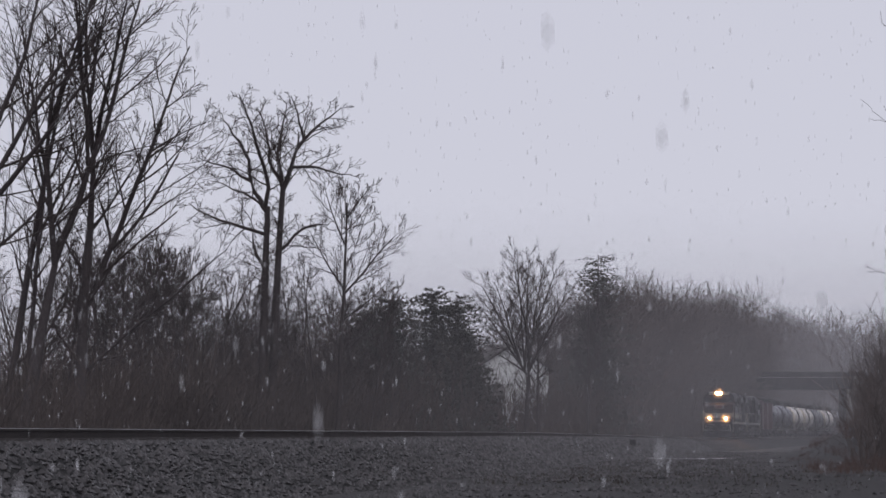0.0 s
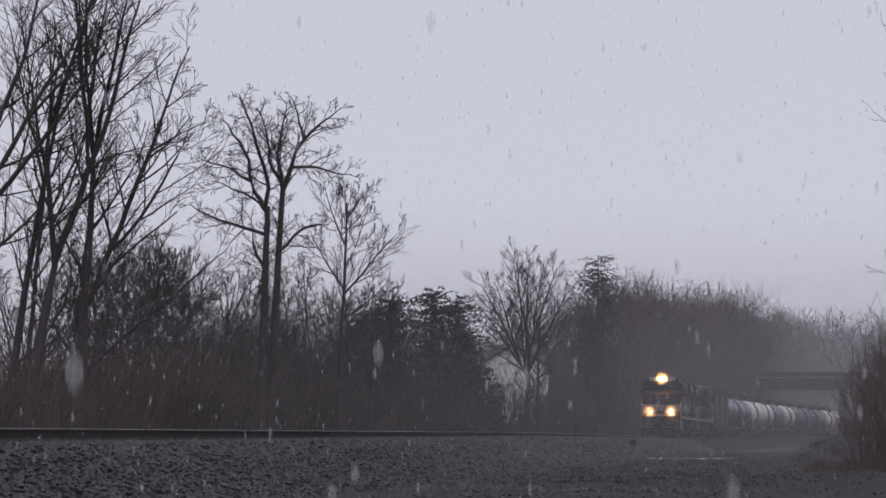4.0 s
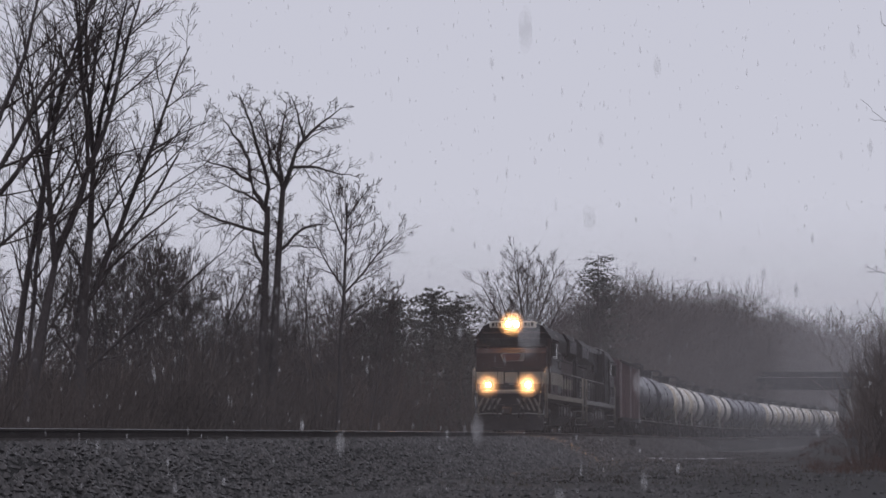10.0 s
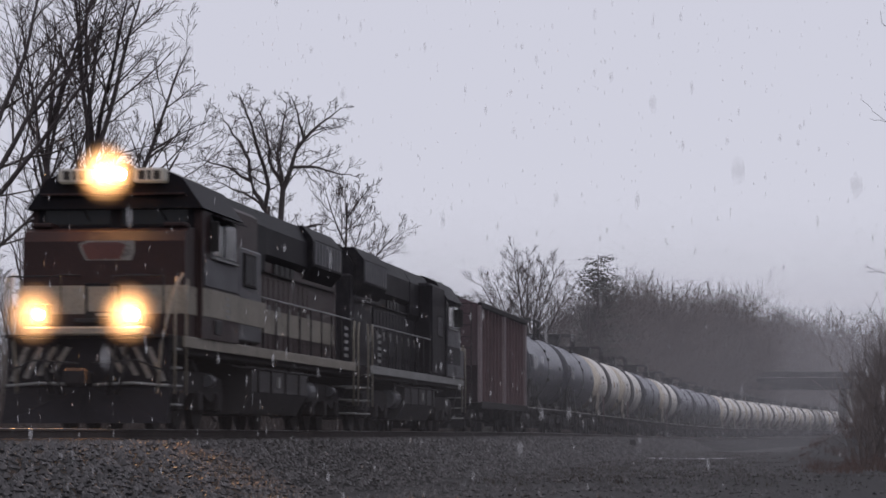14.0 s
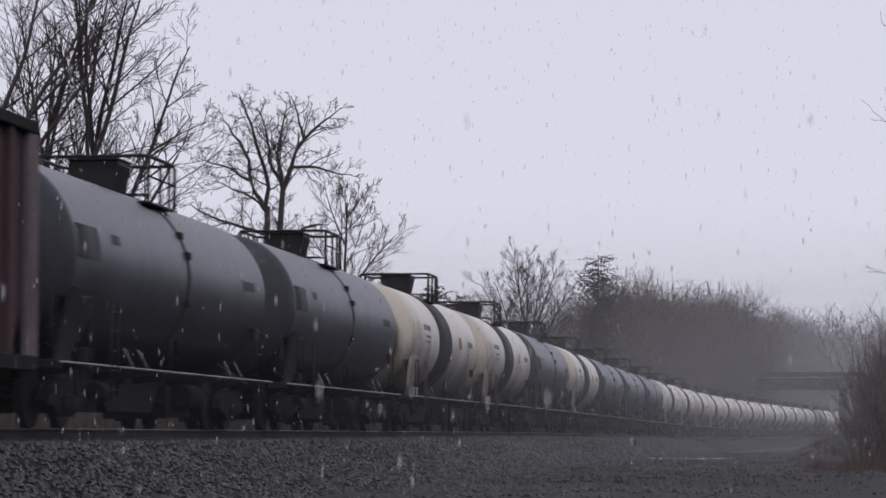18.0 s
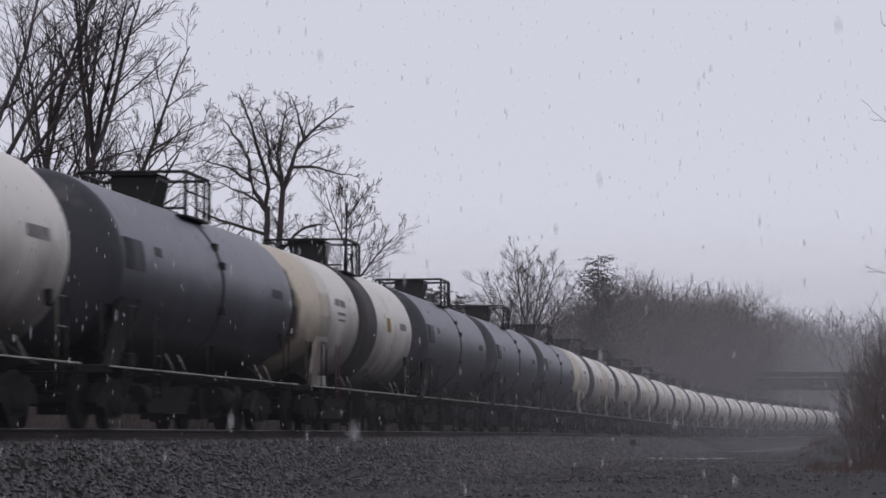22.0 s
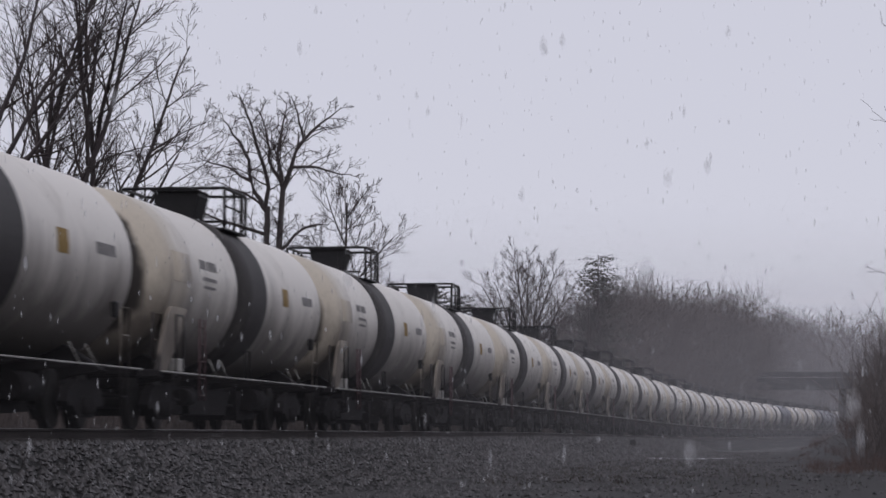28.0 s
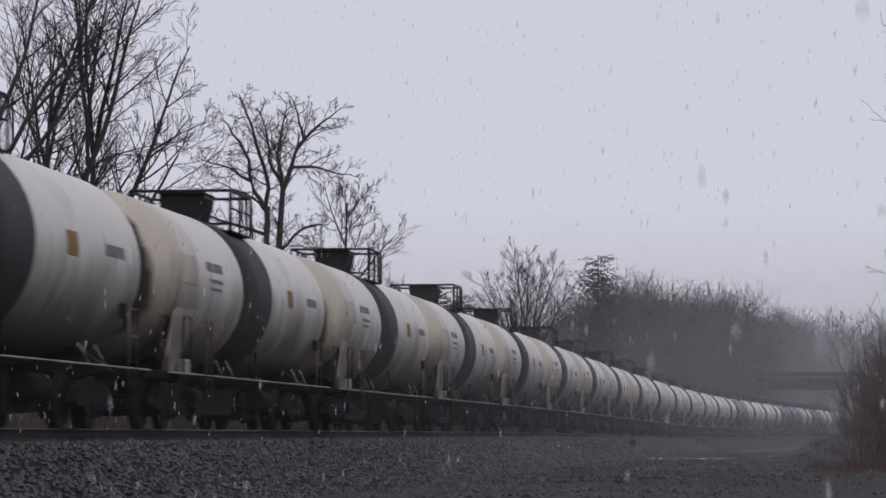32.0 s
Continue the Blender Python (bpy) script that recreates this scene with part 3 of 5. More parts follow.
    # slanted end web and pad under the front head
    for w in (-1, 1):
        y0, y1 = sorted((w * 1.40, w * 1.47))
        part("end_web", Shape().prism([(8.3, 0.98), (7.65, 0.98), (6.45, 1.72), (6.05, 2.1), (7.3, 2.1), (7.6, 1.9)], y0, y1, "y"), TANK_BEIGE if white else UNDER, car,
             "rust-stained slanted web under the tank's end" if white else "")
        a0, a1 = (1.28, 1.62) if w > 0 else (2 * math.pi - 1.62, 2 * math.pi - 1.28)
        part("saddle_pad", Shape().lathe([(6.0, TANK_R), (6.0, TANK_R + 0.01), (7.35, TANK_R + 0.01), (7.35, TANK_R)], 6, a0, a1, TANK_CZ), TANK_BEIGE if white else TANK_HEAD, car)
        part("end_grab_loop", Shape().tube([(7.3, w * 1.55, 0.98), (7.3, w * 1.55, 1.85), (7.22, w * 1.55, 1.95), (6.72, w * 1.55, 1.95), (6.65, w * 1.55, 1.85), (6.65, w * 1.55, 0.98)], 0.018, 5), IRON, car)
        part("valve_box", Shape().box(6.3, 6.75, min(w * 1.3, w * 1.5), max(w * 1.3, w * 1.5), 0.98, 1.22, 0.03), SILL if white else UNDER, car)
        part("rear_bracket", Shape().box(-6.9, -6.72, min(w * 1.4, w * 1.5), max(w * 1.4, w * 1.5), 1.75, 2.0, 0.02), IRON, car)
    # writing as plain bars, a placard
    R = TANK_R + 0.006
    for x0, x1, a0, wide in ((4.6, 5.15, 1.30, 0.11), (3.7, 4.5, 1.30, 0.11), (3.8, 5.0, 1.50, 0.045), (3.9, 4.9, 1.60, 0.035))[:4 if white else 1]:
        part("lettering_bar", Shape().lathe([(x0, R), (x1, R)], 3, a0, a0 + wide, TANK_CZ), LETTER if white else TANK_HEAD, car)
    part("lettering_bar", Shape().lathe([(-6.5, R), (-5.3, R)], 3, 1.42, 1.54, TANK_CZ), LETTER if white else TANK_HEAD, car)
    if white:
        part("placard", Shape().lathe([(-3.6, R), (-2.95, R)], 4, 1.38, 1.62, TANK_CZ), YELLOW, car, "small yellow placard on the tank's side")
    else:
        for a in (1.05, 1.3, 1.85):
            part("bracket", Shape().box(c - 0.1, c + 0.12, R * math.sin(a) - 0.05, R * math.sin(a) + 0.07, TANK_CZ + R * math.cos(a) - 0.07, TANK_CZ + R * math.cos(a) + 0.06, 0.01), IRON, car)
    return car


def hopper_car(at):
    car = thing("hopper_car", "oxide-red ribbed steel hopper car behind the engines", "freight car", at=at)
    L, w, z0, z1 = 7.7, 1.50, 0.98, 4.2
    b = Shape()
    b.prism([(-L, z1), (L, z1), (L, z0 + 1.2), (L - 0.9, z0), (-L + 0.9, z0), (-L, z0 + 1.2)], -w, w, "y")
    part("body", b, RUST, car)
    n = 15
    for y in (-w, w):
        for i in range(n):
            x = -L + 0.12 + (2 * L - 0.24) * i / (n - 1)
            wide = 0.24 if i % 7 == 0 else 0.06
            o = 0.11 if y > 0 else -0.11
            part("rib", Shape().box(x - wide, x + wide, min(y, y + o), max(y, y + o), z0 - 0.02, z1 - 0.05, 0.015), POST if i % 7 == 0 else RIB, car)
        o = 0.14 if y > 0 else -0.14
        part("top_chord", Shape().box(-L, L, min(y, y + o), max(y, y + o), z1 - 0.12, z1 + 0.06, 0.02), UNDER, car)
        part("side_sill", Shape().box(-L, L, min(y, y + o), max(y, y + o), z0 - 0.2, z0 + 0.02, 0.02), UNDER, car)
    rf = Shape().prism([(-w, z1 + 0.02), (w, z1 + 0.02), (w - 0.5, z1 + 0.17), (-w + 0.5, z1 + 0.17)], -L, L)
    part("roof", rf, RUST, car)
    part("roof_walkway", Shape().box(-L - 0.2, L + 0.2, -0.35, 0.35, z1 + 0.2, z1 + 0.24, 0.01), UNDER, car)
    for x in (-5.0, -1.7, 1.7, 5.0):
        part("hatch", Shape().box(x - 0.45, x + 0.45, -0.9, -0.4, z1 + 0.12, z1 + 0.24, 0.02), RUST, car)
    for x in (-3.2, 0, 3.2):
        part("outlet_bay", Shape().prism([(x - 1.3, z0), (x + 1.3, z0), (x + 0.35, 0.45), (x - 0.35, 0.45)], -1.1, 1.1, "y"), UNDER, car)
    part("centre_sill", Shape().box(-8.1, 8.1, -0.3, 0.3, 0.7, 0.98, 0.02), UNDER, car)
    for way in (-1, 1):
        la = Shape()
        for y in (-1.3, -0.9, 0.9, 1.3):
            la.tube([(way * 7.85, y, 0.7), (way * 7.85, y, z1)], 0.02, 5)
        for i in range(9):
            for y in (-1.3, 0.9):
                la.tube([(way * 7.85, y, 0.85 + i * 0.38), (way * 7.85, y + 0.4, 0.85 + i * 0.38)], 0.013, 4)
        part("end_ladder", la, UNDER, car)
        freight_truck(car, way * 5.9)
        coupler(car, way * 7.8, way)
    return car


def loco_truck(parent, x):
    t = Shape().box(x - 2.35, x + 2.35, -1.08, 1.08, 0.6, 0.84, 0.05)
    tr = part("truck", t, UNDER, parent, "grimy three-axle locomotive truck")
    for y in (-1.1, 1.1):
        sf = Shape().prism([(x - 2.4, 0.5), (x - 2.2, 0.95), (x - 1.2, 1.05), (x + 1.2, 1.05), (x + 2.2, 0.95), (x + 2.4, 0.5), (x + 1.9, 0.62),
                            (x + 1.2, 0.5), (x + 0.6, 0.66), (x - 0.6, 0.66), (x - 1.2, 0.5), (x - 1.9, 0.62)], y - 0.08, y + 0.08, "y")
        part("side_frame", sf, UNDER, tr)
        for a in (-1.7, 0, 1.7):
            part("axle_box", Shape().box(x + a - 0.2, x + a + 0.2, y - 0.12, y + 0.16, 0.32, 0.7, 0.04), UNDER, tr)
        part("brake_cylinder", Shape().tube([(x - 1.0, y + 0.12, 0.9), (x - 0.55, y + 0.12, 0.9)], 0.12, 10), GREY_PAINT, tr)
    for a in (-1.7, 0, 1.7):
        wheelset(tr, x + a, 0.53)
    return tr


def locomotive(first, label, at):
    """x runs forward; the cab is at the +x end."""
    E = thing("locomotive", label, "locomotive", "locomotives of the train", at)
    body = MAROON if first else BLACK
    belt = CREAM if first else BLACK
    part("underframe", Shape().box(-10.2, 10.2, -1.45, 1.45, 1.3, 1.6, 0.03), UNDER, E)
    for y in (-1.5, 1.5):
        part("sill_stripe", Shape().box(-9.7, 9.5, y - 0.03, y + 0.03, 1.42, 1.62, 0.01), CREAM if first else STEP_WHITE, E, "pale stripe along the walkway edge")
    # nose
    nz = Shape().prism([(9.25, 1.62), (9.25, 3.3), (9.12, 3.48), (8.85, 3.56), (7.9, 3.6), (7.9, 1.62)], -1.46, 1.46, "y")
    part("nose", nz, body, E)
    part("nose_band", Shape().prism([(-1.475, 2.02), (1.475, 2.02), (1.475, 2.52), (-1.475, 2.52)], 8.2, 9.262), belt if first else GREY_PAINT, E, "pale band across the nose" if first else "")
    nd = part("nose_door", Shape().box(9.262, 9.29, -0.32, 0.32, 1.66, 2.56, 0.01), BLACK, E)
    part("door_band", Shape().box(9.29, 9.296, -0.27, 0.27, 2.06, 2.5, 0.002), CREAM if first else GREY_PAINT, nd)
    part("door_handle", Shape().tube([(9.32, 0.2, 1.8), (9.32, 0.2, 2.0)], 0.012, 5), IRON, nd)
    for y in (-0.62, 0.62):
        part("nose_grab_iron", Shape().tube([(9.27, y - 0.2, 2.7), (9.34, y - 0.2, 2.7), (9.34, y + 0.2, 2.7), (9.27, y + 0.2, 2.7)], 0.014, 5), IRON, E)
    part("brake_hose_rack", Shape().box(9.3, 9.36, -0.5, 0.5, 1.86, 1.94, 0.01), IRON, E)
    part("nose_door_plate", Shape().box(9.362, 9.368, -0.1, 0.14, 1.98, 2.03), STEP_WHITE, E, "small pale plate on the nose door")
    part("emblem", Shape().prism([(-0.36, 3.13), (-0.4, 3.23), (-0.27, 3.28), (0.27, 3.28), (0.4, 3.23), (0.36, 3.13), (0.29, 2.98), (-0.29, 2.98)], 9.0, 9.262), RED, part("emblem_rim", Shape().prism([(-0.41, 3.12), (-0.45, 3.25), (-0.3, 3.31), (0.56, 3.31), (0.56, 3.23), (0.56, 3.12), (0.5, 2.96), (-0.32, 2.96)], 9.0, 9.257), FADED, E, "faded pale rim of the emblem"),
         "dull red emblem on the nose") if first else part("emblem", Shape().prism([(-0.5, 2.8), (0.5, 2.8), (0.5, 3.0), (-0.5, 3.0)], 9.0, 9.262), STEP_WHITE, E)
    if not first:
        for y in (-1.465, 1.465):
            for i in range(5):
                part("marking_bar", Shape().prism([(8.93, 1.86 + 0.23 * i), (9.24, 1.83 + 0.23 * i), (9.24, 1.94 + 0.23 * i), (8.93, 1.97 + 0.23 * i)], y - 0.006, y + 0.006, "y"), BAR_WHITE, E, "white marking on the nose's edge")
    # cab
    cab = Shape().prism([(-1.56, 1.62), (1.56, 1.62), (1.56, 3.95), (1.2, 4.42), (0.85, 4.58), (-0.85, 4.58), (-1.2, 4.42), (-1.56, 3.95)], 4.9, 8.3)
    part("cab", cab, body, E)
    part("cab_roof", Shape().prism([(-1.62, 3.93), (1.62, 3.93), (1.25, 4.46), (0.88, 4.63), (-0.88, 4.63), (-1.25, 4.46)], 4.8, 8.5), BLACK, E)
    for y in (-1.57, 1.57):
        for x0, x1 in ((5.3, 6.3), (6.5, 7.5)):
            w = part("side_window", Shape().box(x0, x1, y - 0.012, y + 0.012, 3.15, 3.8, 0.01), GLASS, E)
            part("window_frame", Shape().box(x0 - 0.06, x1 + 0.06, y - 0.008, y + 0.008, 3.09, 3.86, 0.006), GREY_PAINT, w)
        o = 0.16 if y > 0 else -0.16
        part("mirror", Shape().box(7.62, 7.68, min(y, y + o), max(y, y + o), 3.2, 3.75, 0.01), IRON, E)
        part("cab_stripe", Shape().box(4.95, 8.25, y - 0.008, y + 0.008, 2.02, 2.52), belt, E)
    for y0, y1 in ((-1.3, -0.1), (0.1, 1.3)):
        part("windshield", Shape().prism([(8.305, 3.66), (8.33, 3.66), (8.33, 4.12), (8.305, 4.12)], y0, y1, "y"), GLASS, E)
    for y in (-0.7, 0.7):
        part("wiper", Shape().tube([(8.36, y, 4.12), (8.36, y + 0.22, 3.72)], 0.012, 4), IRON, E)
    part("window_frame", Shape().box(8.3, 8.345, -1.42, -1.32, 3.44, 4.16, 0.01).box(8.3, 8.345, 1.32, 1.42, 3.44, 4.16, 0.01).box(8.3, 8.345, -1.42, 1.42, 3.6, 3.65, 0.01), BLACK, E)
    part("window_post", Shape().box(8.3, 8.36, -0.1, 0.1, 3.44, 4.16, 0.01), BLACK, E)
    part("side_door", Shape().box(4.95, 5.0, 0.3, 1.2, 1.66, 3.5, 0.02), GREY_PAINT, E)
    for y in (-1.2, 1.2):
        part("sand_hatch", Shape().box(8.55, 8.95, y - 0.2, y + 0.2, 3.57, 3.65, 0.02), body, E)
    part("front_railing", Shape().tube([(10.45, -1.35, 1.7), (10.45, -1.35, 2.62), (10.45, -0.45, 2.62), (10.45, -0.45, 1.7)], 0.022, 6), IRON, E)
    part("front_railing", Shape().tube([(10.45, 1.35, 1.7), (10.45, 1.35, 2.62), (10.45, 0.45, 2.62), (10.45, 0.45, 1.7)], 0.022, 6), IRON, E)
    part("front_platform", Shape().box(9.25, 10.5, -1.45, 1.45, 1.56, 1.62, 0.01), UNDER, E)
    part("visor", Shape().box(8.3, 8.62, -1.3, 1.3, 4.16, 4.2, 0.01), body, E)
    hl = Shape().box(8.45, 8.78, -0.36, 0.36, 4.3, 4.72, 0.05)
    hb = part("headlight_box", hl, body, E)
    for y in (-0.17, 0.17):
        if first:
            part("headlight", Shape().tube([(8.78, y, 4.52), (8.81, y, 4.52)], 0.1, 20), LAMP_HOT, hb, "glowing warm headlight")
            part("lamp_rim", Shape().tube([(8.74, y, 4.52), (8.83, y, 4.52)], 0.135, 20, caps=False), IRON, hb)
        else:
            part("headlight", Shape().tube([(8.78, y, 4.52), (8.81, y, 4.52)], 0.12, 16), GLASS, hb)
    for y in (-0.68, 0.68):
        nb = part("number_board", Shape().box(8.42, 8.7, y - 0.3, y + 0.3, 4.38, 4.64, 0.03), BOARD_LIT if first else STEP_WHITE, E)
        part("number_bars", Shape().box(8.7, 8.706, y - 0.2, y - 0.08, 4.43, 4.59).box(8.7, 8.706, y - 0.03, y + 0.03, 4.43, 4.59).box(8.7, 8.706, y + 0.08, y + 0.2, 4.43, 4.59), IRON, nb)
    for y in (-0.82, 0.82):
        d = part("ditch_light", Shape().box(10.28, 10.5, y - 0.19, y + 0.19, 1.78, 2.16, 0.04), IRON, E)
        if first:
            part("lens", Shape().tube([(10.5, y, 1.96), (10.53, y, 1.96)], 0.1 if y > 0 else 0.08, 20), LAMP, d, "glowing warm ditch light")
            part("lamp_rim", Shape().tube([(10.48, y, 1.96), (10.55, y, 1.96)], 0.135, 20, caps=False), IRON, d)
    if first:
        # Discs added before the lamps to show a halo of glow round them.
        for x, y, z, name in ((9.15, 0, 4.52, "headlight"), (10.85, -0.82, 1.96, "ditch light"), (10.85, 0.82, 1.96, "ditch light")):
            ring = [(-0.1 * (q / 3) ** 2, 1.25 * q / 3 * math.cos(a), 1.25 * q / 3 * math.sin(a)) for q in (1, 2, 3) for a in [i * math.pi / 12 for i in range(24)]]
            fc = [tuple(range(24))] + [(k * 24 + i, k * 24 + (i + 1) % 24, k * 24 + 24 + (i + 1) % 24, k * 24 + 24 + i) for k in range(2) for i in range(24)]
            part("lit_snow", Shape().add(ring, fc), LAMP_HALO, E, "clear disc added to spread the glow of the " + name).location = (x, y, z)
    # front end
    part("anticlimber", Shape().box(10.2, 10.62, -1.1, 1.1, 1.6, 1.75, 0.03), CREAM if first else STEP_WHITE, E, "pale edge of the front platform")
    part("pilot", Shape().box(10.12, 10.32, -1.42, 1.42, 0.5, 1.58, 0.03), BLACK, E)
    for way in (-1, 1):
        for i in range(4):
            y, low = way * (0.3 + 0.24 * i), 0.98 - 0.05 * i
            part("zebra_stripe", Shape().prism([(y, 1.4), (y + way * 0.09, 1.42), (y + way * 0.36, low), (y + way * 0.27, low - 0.02)], 10.32, 10.326), FADED, E, "worn white slanted stripe on the pilot")
        part("plow_edge", Shape().tube([(10.33, way * 0.12, 0.76), (10.36, way * 0.8, 0.79), (10.33, way * 1.43, 0.74)], 0.028, 5), STEP_WHITE, E, "snow-dusted upper edge of the plow")
        part("corner_step_post", Shape().tube([(10.34, way * 1.22, 0.5), (10.36, way * 1.3, 1.5), (10.1, way * 1.44, 2.35), (9.6, way * 1.5, 2.7)], 0.026, 6), CREAM, E)
        part("uncoupling_lever", Shape().tube([(10.55, way * 0.12, 1.12), (10.52, way * 0.9, 1.18), (10.45, way * 1.35, 1.0)], 0.018, 5), IRON, E)
        part("plow_half", Shape().add([(10.3, 0, 0.75), (10.3, way * 1.45, 0.75), (10.95, 0, 0.1), (10.6, way * 1.45, 0.1), (10.3, 0, 0.1), (10.3, way * 1.45, 0.1)],
                                     [(0, 1, 3, 2), (1, 5, 3), (0, 2, 4), (2, 3, 5, 4), (0, 4, 5, 1)]), BLACK, E)
        for i in range(4):
            for x in (9.75, -9.95):
                part("step", Shape().box(x - 0.25, x + 0.25, way * 1.2 - 0.28, way * 1.2 + 0.28, 0.4 + i * 0.32, 0.44 + i * 0.32, 0.01), STEP_WHITE, E)
        for x in (10.2, 9.3, -9.5, -10.2):
            part("grab_rail", Shape().tube([(x, way * 1.5, 0.6), (x, way * 1.5, 2.3), (x - 0.12, way * 1.5, 2.62)], 0.024, 6), CREAM, E)
    for y in (-0.7, -0.5, 0.5, 0.7):
        part("air_hose", Shape().tube([(10.4, y, 1.45), (10.6, y, 1.0), (10.5, y * 0.8, 0.6)], 0.03, 6), IRON, E)
    coupler(E, 10.2, 1)
    coupler(E, -10.1, -1)
    # hood
    part("equipment_cabinet", Shape().box(1.9, 4.9, -1.52, 1.35, 1.62, 4.28, 0.08), body, E)
    part("cabinet_panel", Shape().box(2.3, 4.6, 1.35, 1.5, 1.7, 3.5, 0.03), GREY_PAINT, E)
    for y in (-1.51, 1.512):
        part("cabinet_stripe", Shape().box(1.95, 4.85, y - 0.012, y + 0.012, 2.02, 2.52), belt, E)
    part("air_tank", Shape().tube([(-4.9, 1.15, 0.85), (-3.5, 1.15, 0.85)], 0.24, 12), GREY_PAINT, E)
    part("air_tank", Shape().tube([(-4.9, -1.15, 0.85), (-3.5, -1.15, 0.85)], 0.24, 12), GREY_PAINT, E)
    part("blower_duct", Shape().prism([(-0.98, 3.1), (0.98, 3.1), (1.14, 3.3), (1.14, 4.2), (0.92, 4.56), (-0.92, 4.56), (-1.14, 4.2), (-1.14, 3.3)], 0.0, 4.85), BLACK, E)
    part("hood", Shape().prism([(-1.0, 1.62), (1.0, 1.62), (1.0, 4.15), (0.82, 4.46), (-0.82, 4.46), (-1.0, 4.15)], -9.4, 1.9), body, E)
    for y in (-1.012, 1.012):
        part("hood_stripe", Shape().box(-9.3, 1.88, y * 1.03 - 0.006, y * 1.03 + 0.006, 2.02, 2.52), belt, E)
        for i in range(13):
            x = -6.0 + i * 0.6
            part("hood_door", Shape().box(x - 0.27, x + 0.27, y - 0.018, y + 0.018, 1.7, 3.2, 0.012), body, E)
    part("dynamic_brake", Shape().prism([(-0.98, 3.5), (0.98, 3.5), (1.12, 3.65), (1.12, 4.2), (0.92, 4.57), (-0.92, 4.57), (-1.12, 4.2), (-1.12, 3.65)], -5.2, -0.02), BLACK, E)
    part("exhaust_stack", Shape().box(-0.9, -0.1, -0.35, 0.35, 4.5, 4.72, 0.04), UNDER, E)
    rad = part("radiator", Shape().prism([(-1.0, 3.4), (1.0, 3.4), (1.24, 3.7), (1.24, 4.3), (1.0, 4.6), (-1.0, 4.6), (-1.24, 4.3), (-1.24, 3.7)], -9.3, -5.22), BLACK, E)
    for y in (-1.245, 1.245):
        for i in range(9):
            part("louvre", Shape().box(-9.1 + i * 0.42, -8.78 + i * 0.42, y - 0.015, y + 0.015, 3.74, 4.26, 0.01), GREY_PAINT, rad)
    part("rear_cap", Shape().box(-9.9, -9.4, -1.0, 1.0, 1.62, 3.9, 0.05), body, E)
    # Pale strips that paint the highlight along the roof edges.
    for y in (-0.8, 0.8):
        part("roof_edge", Shape().box(4.9, 8.3, y - 0.06, y + 0.06, 4.63, 4.66, 0.008), SILL, E, "pale strip painting the highlight on the cab roof's edge")
        part("roof_edge", Shape().box(-9.2, 4.8, y - 0.05, y + 0.05, 4.57, 4.60, 0.008), SILL, E, "pale strip painting the highlight along the hood's roof")
    for y in (-1.515, 1.515):
        gr = part("side_grille", Shape().box(3.0, 4.2, y - 0.02, y + 0.02, 2.75, 3.4, 0.01), UNDER, E)
        for i in range(6):
            part("grille_bar", Shape().box(3.05 + i * 0.19, 3.12 + i * 0.19, y - 0.03, y + 0.03, 2.8, 3.35, 0.008), GREY_PAINT, gr)
    for y in (-1.035, 1.035):
        for i in range(4):
            part("hood_grille", Shape().box(-3.9 + i * 0.62, -3.45 + i * 0.62, y - 0.015, y + 0.015, 3.25, 3.52, 0.01), IRON, E)
    part("bell", Shape().tube([(7.2, 1.1, 1.05), (7.2, 1.1, 1.28)], [0.16, 0.07], 10), IRON, E)
    for y in (-1.575, 1.575):
        part("side_vent", Shape().box(6.6, 7.2, y - 0.013, y + 0.013, 1.72, 1.98, 0.008), IRON, E)
        for i in range(4):
            part("cab_bar", Shape().box(5.9, 6.2, y - 0.006, y + 0.006, 2.06 + i * 0.11, 2.11 + i * 0.11), STEP_WHITE, E)
        # Grey colour stands in for the sheen on the dark cab side.
        part("cab_side_panel", Shape().box(5.05, 8.15, y - 0.008, y + 0.008, 2.56, 3.05, 0.004), GREY_PAINT, E)
    for y in (-1.6, 1.6):
        part("window_awning", Shape().prism([(y, 3.86), (y * 1.12, 3.8), (y * 1.12, 3.83), (y, 3.9)], 5.25, 7.55), BLACK, E)
        part("arm_rest", Shape().box(5.35, 7.45, min(y * 0.985, y * 1.03), max(y * 0.985, y * 1.03), 3.06, 3.1, 0.008), STEP_WHITE, E, "pale window ledge")
    for y in (-1.02, 1.02):
        for i in range(7):
            part("door_latch", Shape().box(-5.75 + i * 1.2, -5.69 + i * 1.2, min(y, y * 1.05), max(y, y * 1.05), 2.4, 2.62, 0.006), STEP_WHITE, E)
        part("hood_conduit", Shape().tube([(-9.2, y * 1.03, 3.28), (1.8, y * 1.03, 3.28)], 0.025, 5), UNDER, E)
    for x in (-2.2, -0.6, 1.0, 2.4):
        for y in (-1.47, 1.47):
            part("tank_strap", Shape().box(x - 0.05, x + 0.05, y - 0.012, y + 0.012, 0.74, 1.2, 0.005), UNDER, E)
    for y in (-1.47, 1.47):
        part("fuel_gauge", Shape().box(0.1, 0.3, y - 0.02, y + 0.02, 0.85, 1.08, 0.01), STEP_WHITE, E, "small pale fuel gauge")
        part("fuel_filler", Shape().tube([(-1.4, y * 0.9, 1.26), (-1.4, y * 1.03, 1.36)], 0.07, 8), IRON, E)
        part("air_reservoir_pipe", Shape().tube([(-5.0, y * 0.98, 1.2), (5.0, y * 0.98, 1.2)], 0.03, 6), UNDER, E)
